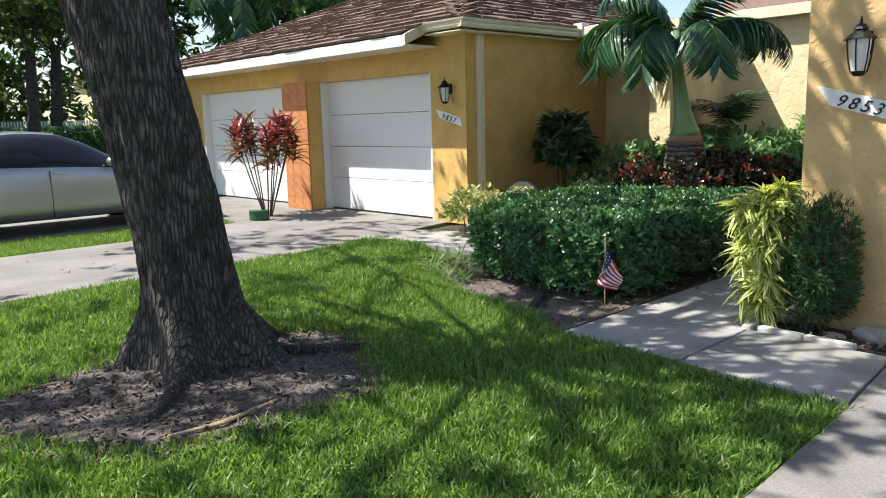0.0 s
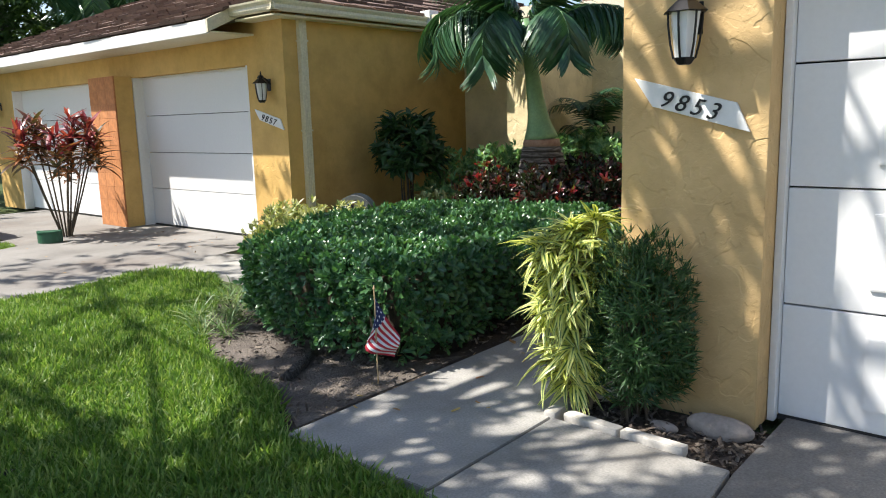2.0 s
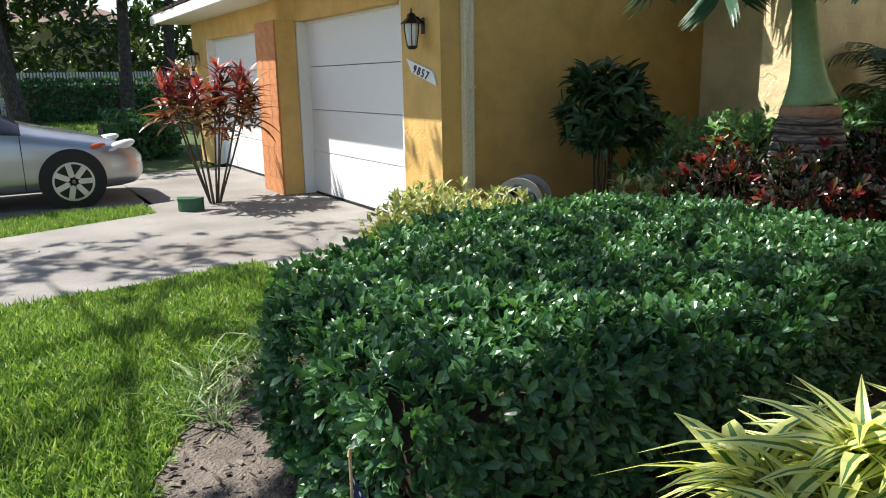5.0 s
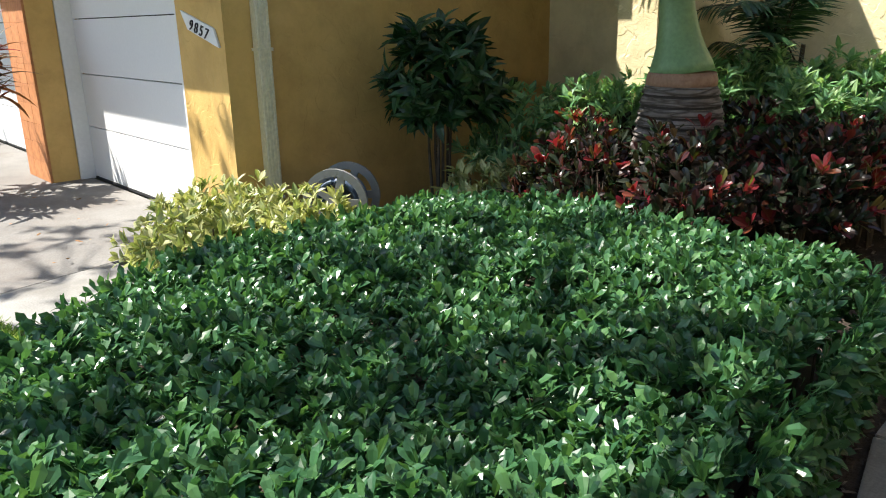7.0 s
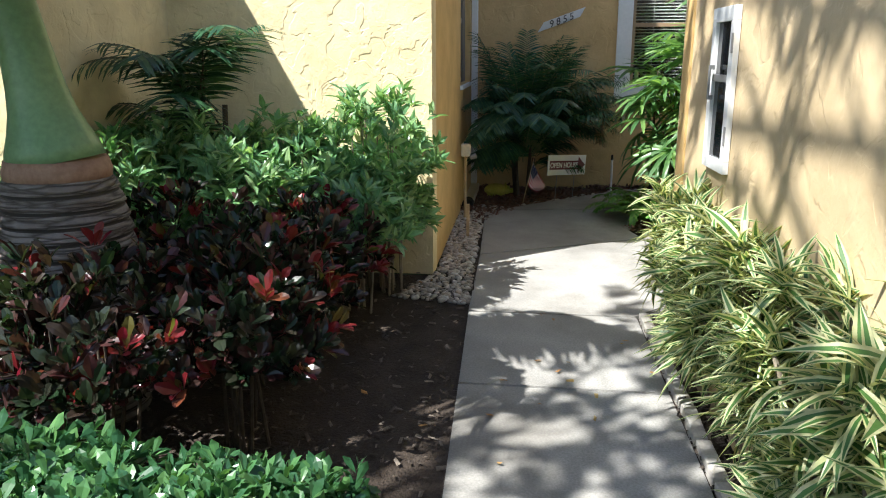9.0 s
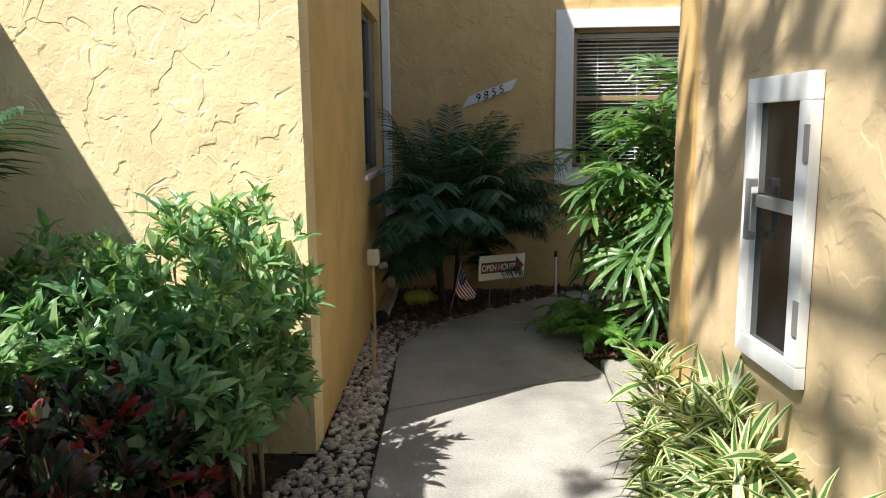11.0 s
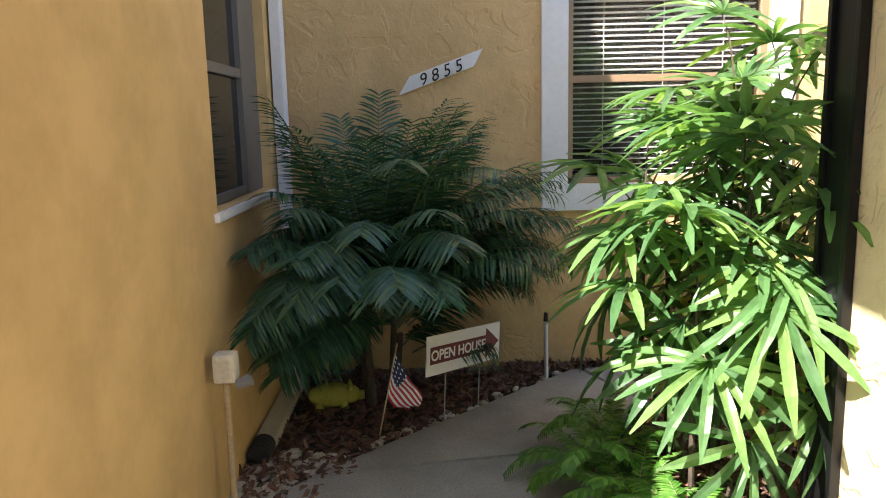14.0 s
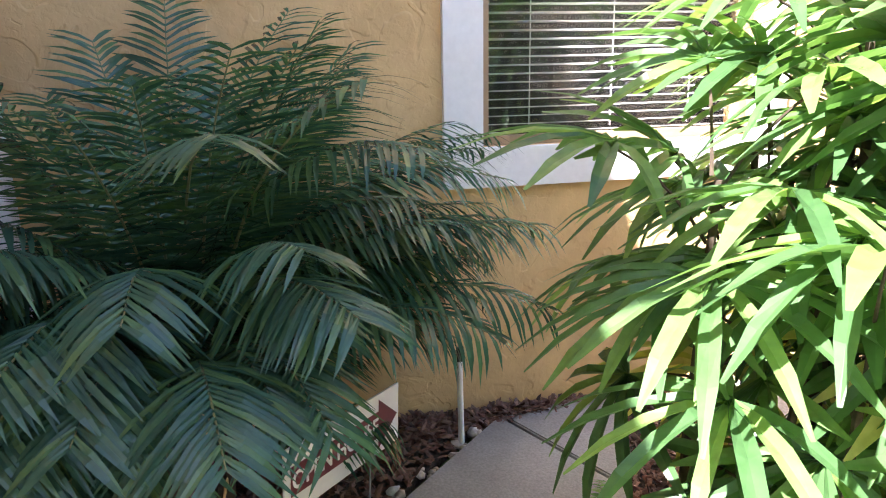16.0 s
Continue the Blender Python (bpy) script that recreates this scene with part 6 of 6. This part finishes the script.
def car_body():
    """Cross-sections from the nose backwards: place, half width, sill, belt, roof, half roof width."""
    sec = [(-0.0, 0.55, 0.30, 0.52, 0.56, 0.45), (-0.12, 0.76, 0.22, 0.60, 0.66, 0.60), (-0.45, 0.87, 0.19, 0.70, 0.78, 0.66), (-0.95, 0.89, 0.19, 0.80, 0.89, 0.68), (-1.3, 0.89, 0.19, 0.86, 0.98, 0.66),
           (-1.75, 0.89, 0.19, 0.90, 1.24, 0.62), (-2.15, 0.89, 0.19, 0.92, 1.40, 0.58), (-2.7, 0.89, 0.19, 0.94, 1.43, 0.57), (-3.3, 0.89, 0.19, 0.96, 1.36, 0.57), (-3.8, 0.88, 0.20, 0.97, 1.16, 0.60), (-4.15, 0.85, 0.24, 0.95, 1.02, 0.62), (-4.45, 0.76, 0.30, 0.86, 0.92, 0.58), (-4.5, 0.66, 0.40, 0.75, 0.80, 0.5)]
    bm = bmesh.new()
    rings = []
    for x, w, s, b, r, rw in sec:
        half = [(0.75 * w, s), (0.97 * w, s + 0.06), (1.0 * w, s + 0.22), (1.0 * w, (s + b) / 2 + 0.06), (0.96 * w, b), (0.96 * w - (0.96 * w - rw) * 0.5, b + (r - b) * 0.55), (rw, b + (r - b) * 0.93), (rw * 0.55, r)]
        prof = [(-y, z) for y, z in half] + [(y, z) for y, z in half[::-1]]
        rings.append([bm.verts.new((x, y, z)) for y, z in prof])
    n = len(rings[0])
    for i, (a, b) in enumerate(zip(rings, rings[1:])):
        for j in range(n):
            k = (j + 1) % n
            f = bm.faces.new((a[j], a[k], b[k], b[j]))
            f.smooth = True
            x0 = sec[i][0]
            if j in (4, 5, 9, 10) and -3.75 < x0 < -1.2 and not (j in (4, 10) and x0 > -1.29):
                f.material_index = 1
            if j in (6, 7, 8) and (-2.1 < x0 <= -1.3 or -3.85 < x0 <= -3.3):
                f.material_index = 1
    bm.faces.new(rings[0][::-1])
    bm.faces.new(rings[-1])
    bmesh.ops.recalc_face_normals(bm, faces=bm.faces[:])
    bmesh.ops.subdivide_edges(bm, edges=bm.edges[:], cuts=1, smooth=0.35, use_grid_fill=True)
    return bm


me = to_mesh("body", car_body(), CARP, True)
me.materials.append(GLASS)
part("body", me, None, car, "silver painted body with dark windows")
for x in (-0.83, -3.5):
    for s in (-1, 1):
        arch = part("wheel_arch", cyl_bm(0.36, 0.36, 0.05, pose(x, s * 0.872, 0.33, 90, 0, 0), 32), RUBBER, car, "dark wheel arch")
        wl = part("wheel", cyl_bm(0.315, 0.315, 0.2, pose(x, s * 0.81, 0.315, 90, 0, 0), 36, 0.03), RUBBER, car, "black tyre")
        part("rim", cyl_bm(0.205, 0.205, 0.02, pose(x, s * 0.905, 0.315, 90, 0, 0), 32, 0.004), BLACK, wl, "dark inner rim")
        sp = bmesh.new()
        for k in range(7):
            bmesh.ops.create_cube(sp, size=1, matrix=pose(x, s * 0.918, 0.315) @ Matrix.Rotation(k * 2 * math.pi / 7, 4, "Y") @ Matrix.Translation((0.115, 0, 0)) @ Matrix.Diagonal((0.2, 0.016, 0.062, 1)))
        for k in range(28):
            bmesh.ops.create_cube(sp, size=1, matrix=pose(x, s * 0.918, 0.315) @ Matrix.Rotation(k * 2 * math.pi / 28, 4, "Y") @ Matrix.Translation((0.212, 0, 0)) @ Matrix.Diagonal((0.022, 0.018, 0.05, 1)))
        part("spokes", sp, ALLOY, wl, "silver alloy spokes")
for s in (-1, 1):
    bm = bmesh.new()
    bmesh.ops.create_uvsphere(bm, u_segments=20, v_segments=12, radius=1, matrix=pose(-0.3, s * 0.72, 0.665, 0, -14, s * -28) @ Matrix.Diagonal((0.26, 0.07, 0.062, 1)))
    part("headlight", bm, FROST, car, "clear headlight", True)
    bm = bmesh.new()
    bmesh.ops.create_uvsphere(bm, u_segments=14, v_segments=8, radius=1, matrix=pose(-0.53, s * 0.83, 0.70, 0, -10, s * -12) @ Matrix.Diagonal((0.1, 0.03, 0.035, 1)))
    part("indicator", bm, AMBER, car, "amber indicator lens", True)
    bm = bmesh.new()
    bmesh.ops.create_uvsphere(bm, u_segments=16, v_segments=10, radius=1, matrix=pose(-1.55, s * 0.97, 0.97) @ Matrix.Diagonal((0.06, 0.1, 0.065, 1)))
    part("mirror", bm, CARP, car, "silver door mirror", True)
    for x in (-2.2, -3.15):
        part("door_handle", boxes_bm([(x - 0.1, s * 0.86, 0.83, x + 0.08, s * 0.90, 0.86)], 0.006), ALLOY, car)
    for x in (-1.32, -2.35, -3.28):
        part("door_seam", boxes_bm([(x - 0.004, s * 0.872, 0.24, x + 0.004, s * 0.895, 0.88)]), RUBBER, car)

# ---- loose litter and mulch ----
def flakes(name, label, category, polys, n, size, mat, lift=0.004, flatness=0.35):
    g = Geo()
    for poly in polys:
        q = in_poly(poly, n)
        k = len(q)
        d = rng.normal(0, 1, (k, 3))
        d[:, 2] *= flatness
        up = np.tile([0, 0, 1.0], (k, 1)) + rng.normal(0, 0.35, (k, 3))
        g.scatter(tpl([(-0.2, 0, 0), (0.2, 0.05, 0), (0.17, 1, 0.02), (-0.15, 0.9, 0), (0, 0.5, 0.12)], [(0, 1, 4), (1, 2, 4), (2, 3, 4), (3, 0, 4)]), np.column_stack([q, np.full(k, lift) + rng.random(k) * 0.012]), d, up, size * (0.5 + rng.random(k)))
    return tagged(new(name, g.mesh(name, mat)), label, category, kind="stuff")


flakes("mulch_chips", "reddish brown bark mulch in the corner bed", "mulch", [[(13.4, 3.6), (14.36, 3.16), (15.5, 2.05), (15.55, 3.8), (14.0, 3.84)], BED_END, [(15.46, 1.98), (15.56, 1.4), (15.57, 2.4), (15.4, 2.4)]], 5500, 0.05, CHIP)
flakes("mulch_chips", "grey brown mulch and leaf litter in the beds", "mulch", [RING, BED_HEDGE, BED_SIDE], 11000, 0.034, CHIPG)
flakes("dry_leaves", "scattered dry brown leaves on bed and paving", "leaves", [BED_HEDGE, [(4.0, 2.0), (10.8, 2.3), (10.8, 3.3), (4.0, 2.8)], [(0, 7.2), (7.3, 7.6), (7.3, 10.0), (0, 9.5)]], 110, 0.035, DEADLEAF, 0.026)
g = Geo()
bm = bmesh.new()
bmesh.ops.create_icosphere(bm, subdivisions=1, radius=1)
bm.verts.ensure_lookup_table()
pv, pf = np.array([v.co[:] for v in bm.verts]), np.array([[v.index for v in f.verts] for f in bm.faces])
bm.free()
q = np.concatenate([in_poly([(11.0, 3.43), (13.9, 3.58), (14.2, 3.35), (14.3, 3.6), (14.2, 3.84), (11.7, 3.74), (11.1, 3.95)], 2600), in_poly([(13.9, 3.55), (15.4, 2.06), (15.45, 2.12), (14.0, 3.6)], 900)])
k = len(q)
g.scatter((pv * np.array([1, 1.3, 0.7]), pf, np.zeros(len(pf), int)), np.column_stack([q, np.full(k, 0.005)]), np.column_stack([rng.normal(0, 1, (k, 2)), rng.normal(0, 0.1, k)]), np.tile([0, 0, 1.0], (k, 1)) + rng.normal(0, 0.2, (k, 3)), 0.012 + 0.018 * rng.random(k) ** 2)
tagged(new("pebbles", g.mesh("pebbles", PEBBLE, True)), "mixed pale river pebbles along the wall foot", "pebbles", kind="stuff")

# surface roots and a fallen twig near the oak
for pts in ([(2.4, 3.9, 0.02), (2.75, 3.62, 0.03), (3.05, 3.5, -0.02)], [(1.75, 3.85, 0.03), (1.45, 3.5, 0.03), (1.2, 3.3, -0.02)], [(4.35, 3.5, 0.0), (4.6, 3.62, 0.03), (4.8, 3.8, 0.0)]):
    g = Geo()
    g.tube(pts, [0.04, 0.03, 0.012], 8)
    solo("tree_root", g.mesh("tree_root", BARK, True), None, "grey tree root breaking the soil", "root")
g = Geo()
g.tube([(1.35, 3.15, 0.025), (1.6, 3.1, 0.03), (1.95, 3.2, 0.02)], [0.008, 0.012, 0.006], 6)
solo("fallen_twig", g.mesh("fallen_twig", WOODS), None, "pale fallen twig on the soil ring", "twig")

# ---- grass ----
GB = tpl([(-0.5, 0, 0), (0.5, 0, 0), (-0.38, 0.55, 0.04), (0.38, 0.55, 0.04), (0, 1, -0.12)], [(0, 1, 3), (0, 3, 2), (2, 3, 4)])


def grass(label, poly, n, size, width, holes=()):
    q = in_poly(poly, n)
    for h in holes:
        q = q[~inside(h, q)]
    k = len(q)
    lump = 0.5 + 0.5 * np.sin(q[:, 0] * 3.1 + np.sin(q[:, 1] * 2.3)) * np.sin(q[:, 1] * 2.7 + q[:, 0])
    d = rng.normal(0, 0.55, (k, 3))
    d[:, 2] = 0.4 + 0.6 * rng.random(k)
    up = rng.normal(0, 1, (k, 3))
    g = Geo()
    s = size * (0.65 + 0.5 * lump) * (0.6 + 0.7 * rng.random(k))
    g.scatter(GB, np.column_stack([q, np.full(k, -0.015)]), d, up, s, np.full(k, width) * (0.7 + 0.6 * rng.random(k)))
    return tagged(new("grass", g.mesh("grass", BLADE)), label, "grass", kind="stuff")


NEAR = [(-0.6, 1.06), (3.8, 1.08), (3.88, 2.9), (4.2, 3.35), (4.35, 4.2), (4.8, 5.05), (5.4, 5.6), (5.8, 6.4), (5.66, 7.22), (4.0, 6.98), (2.7, 6.87), (0.0, 6.98), (-0.6, 6.98)]
grass("short green lawn grass, lush and uneven", NEAR, 300000, 0.08, 0.0115, [inset(RING, 0.12)])
grass("short green lawn grass on the verge", [(-4.5, 1.06), (-0.6, 1.06), (-0.6, 6.98), (-4.5, 7.0)], 30000, 0.08, 0.009)
grass("thin grass strip between the two driveways", [(-5, 9.62), (3.85, 9.62), (5.5, 10.25), (5.45, 10.84), (-5, 10.84)], 52000, 0.08, 0.009)
grass("far lawn grass in the sun beyond the car", [(-6, 14.7), (6.6, 16.8), (9, 42), (-6, 42)], 60000, 0.12, 0.03)

# ---- distance ----
def far_hedge(a, b, h, d, label):
    ob = thing("far_hedge", label, "hedge", pose((a[0] + b[0]) / 2, (a[1] + b[1]) / 2, 0), "far hedges")
    a, b = np.array([*a, 0.0]), np.array([*b, 0.0])
    ln = np.linalg.norm(b - a)
    k = int(ln * 130)
    s, v = rng.random(k), rng.random(k)
    top = rng.random(k) < 0.3
    n = np.array([-(b - a)[1], (b - a)[0], 0]) / ln
    if n[1] > 0:
        n = -n
    c = a + s[:, None] * (b - a) + np.where(top[:, None], -n * (rng.random((k, 1)) * d), n * 0.05 * rng.normal(0, 1, (k, 1)))
    c[:, 2] = np.where(top, h + rng.normal(0, 0.05, k), v * h)
    g = Geo()
    rosettes(g, LEAF, c, np.where(top[:, None], np.array([[0, 0, 1.0]]), n + np.array([0, 0, 0.4])), 6, 0.16, 1.1)
    hang("foliage", g.mesh("foliage", HEDGE), ob)
    w = -n * d
    hang("core", to_mesh("core", prism_bm([tuple(p[:2]) for p in (a + w * 0.1, b + w * 0.1, b + w, a + w)], 0.0, h - 0.12), TWIG), ob)


far_hedge((4.8, 33.5), (13.5, 33.5), 1.5, 1.5, "dark clipped hedge across the far lawn")
far_hedge((-2.5, 37.0), (3.6, 37.0), 1.3, 1.5, "dark clipped hedge before the white fence")
far_hedge((14.2, 36.0), (24.0, 36.0), 1.6, 1.5, "dark hedge at the end of the far lawn")
far_hedge((5.9, 17.0), (7.2, 17.0), 0.75, 0.9, "low clipped bush beside the far column")
fence = thing("picket_fence", "white picket fence beyond the far lawn", "fence")
pk = to_mesh("picket", boxes_bm([(-0.045, -0.01, 0.05, 0.045, 0.01, 2.0)], 0.006), WHITE)
for k in range(230):
    o = new("picket", pk)
    o.parent = fence
    o.location = (-4 + k * 0.14, 42.5 + 0.01 * random.random(), 0)
for z in (0.5, 1.6):
    part("rail", boxes_bm([(-4.1, 42.52, z, 28.3, 42.56, z + 0.09)]), WHITE, fence)


def tree(at, h, r, label, limbs=7, clumps=26, size=0.28, spread=0.9, k=7):
    ob = plant("tree", label, "tree", (at[0], at[1], 0), "far trees")
    g = Geo()
    lean = random.uniform(-0.5, 0.5)
    g.tube([(at[0], at[1], -0.1), (at[0] + 0.02, at[1], 0.4), (at[0] + lean * 0.5, at[1], h * 0.25), (at[0] + lean, at[1], h * 0.48)], [r * 1.5, r, r * 0.85, r * 0.7], 12)
    hang("trunk", g.mesh("trunk", BARK), ob)
    lb = [((at[0] + lean + h * 0.42 * math.cos(i * 2.4) * random.uniform(0.5, 1), at[1] + h * 0.42 * math.sin(i * 2.4) * random.uniform(0.5, 1), h * random.uniform(0.55, 1.0)), r * 0.5) for i in range(limbs)]
    crown(ob, (at[0] + lean, at[1], h * 0.45), lb, clumps, k, size, OAK, BARK, spread)


tree((4.7, 20.5), 8.5, 0.2, "forked oak beyond the far driveway", 9, clumps=34, spread=0.9)
tree((8.5, 31.0), 10.0, 0.25, "dense leafy tree on the far lawn", 9, 34, 0.34, 1.2)
tree((2.0, 40.0), 12.0, 0.3, "dense leafy tree near the white fence", 9, 34, 0.42, 1.4)
tree((11.5, 38.5), 11.0, 0.3, "large leafy tree beyond the far lawn", 8, 26, 0.4, 1.3)
tree((0.5, 30.0), 9.5, 0.3, "spreading oak on the far lawn", 8, 24, 0.34, 1.1)
tree((18.0, 44.0), 13.0, 0.35, "tall dark tree behind the white fence", 9, 28, 0.5, 1.6)
tree((5.5, 47.0), 13.0, 0.35, "tall dark tree behind the white fence", 9, 28, 0.5, 1.6)
tree((-5.0, 46.0), 12.0, 0.35, "tall dark tree behind the white fence", 9, 28, 0.5, 1.6)
tree((27.0, 42.0), 13.0, 0.35, "tall dark tree behind the hedges", 9, 28, 0.5, 1.6)
# fan palms over the roof
for x, y, h in ((13.5, 24.0, 6.2), (16.8, 23.0, 6.6)):
    ob = plant("cabbage_palm", "tall palm with hanging fronds behind the roof", "palm", (x, y, 0), "tall palms")
    g = Geo()
    g.tube([(x, y, -0.1), (x + 0.1, y, h * 0.5), (x, y, h)], [0.25, 0.2, 0.19], 12)
    hang("trunk", g.mesh("trunk", PALMBARK), ob)
    for i in range(22):
        g = Geo()
        frond(g, (x, y, h), i * 2.4, random.uniform(-0.5, 1.1), random.uniform(1.8, 2.4), random.uniform(1.0, 1.8), 26, 0.8, 0.7, 0.35, 0.02, 0.1, wide=1.3)
        hang("frond", g.mesh("frond", [FROND, TWIG]), ob)


def far_house(x0, y0, x1, y1, h, label):
    ob = thing("far_house", label, "house", pose(0, 0, 0))
    part("wall", boxes_bm([(x0, y0, -0.05, x1, y1, h)]), CREAM, ob)
    mx, my = (x0 + x1) / 2, (y0 + y1) / 2
    bm = bmesh.new()
    e = 0.5
    base = [bm.verts.new(p) for p in ((x0 - e, y0 - e, h), (x1 + e, y0 - e, h), (x1 + e, y1 + e, h), (x0 - e, y1 + e, h))]
    ri = [bm.verts.new((x0 + (y1 - y0) / 2, my, h + 1.8)), bm.verts.new((x1 - (y1 - y0) / 2, my, h + 1.8))]
    for f in ((base[0], base[1], ri[1], ri[0]), (base[2], base[3], ri[0], ri[1]), (base[1], base[2], ri[1]), (base[3], base[0], ri[0]), tuple(base[::-1])):
        bm.faces.new(f)
    part("roof", bm, SHINGLE, ob)
    k = int((x1 - x0) / 3)
    for i in range(k):
        w = part("window", boxes_bm([(x0 + 1 + i * 3, y0 - 0.03, 1.0, x0 + 2.4 + i * 3, y0 + 0.02, 2.2)], 0.01), WHITE, ob)
        part("pane", boxes_bm([(x0 + 1.1 + i * 3, y0 - 0.04, 1.1, x0 + 2.3 + i * 3, y0 - 0.02, 2.1)]), GLASS, w)


far_house(-12, 30, -1.0, 38, 2.7, "yellow stucco house across the far lawn")
woods = Geo()
wp = np.column_stack([rng.uniform(-22, 45, 3600), 49 + rng.normal(0, 1.6, 3600), 10.5 * rng.random(3600) ** 0.8])
wp[:, 2] *= 0.72 + 0.28 * np.sin(wp[:, 0] * 0.7) * np.cos(wp[:, 0] * 0.23)
rosettes(woods, LEAF, wp, np.tile([0, -0.6, 0.8], (3600, 1)) + rng.normal(0, 0.3, (3600, 3)), 6, 0.62, 1.2)
tagged(new("far_woods", woods.mesh("far_woods", OAK)), "dense dark green woods behind the fence", "woods", kind="stuff")
far_house(-2, 56, 14, 64, 5.2, "pale two-storey house behind the trees")
far_house(20, 56, 36, 64, 5.2, "pale two-storey house behind the trees")
far_house(-30, -30, -8, -20, 4.0, "pale stucco house across the road")
# Unseen trees; the first is placed to throw shade on the lawn.
for x, y in ((-3.6, 9.0), (-7, -6), (-13, 1)):
    tree((x, y), 9.0, 0.3, "unseen street oak with a spreading crown", 7, 7 if x > -5 else 20, 0.2, 0.9)
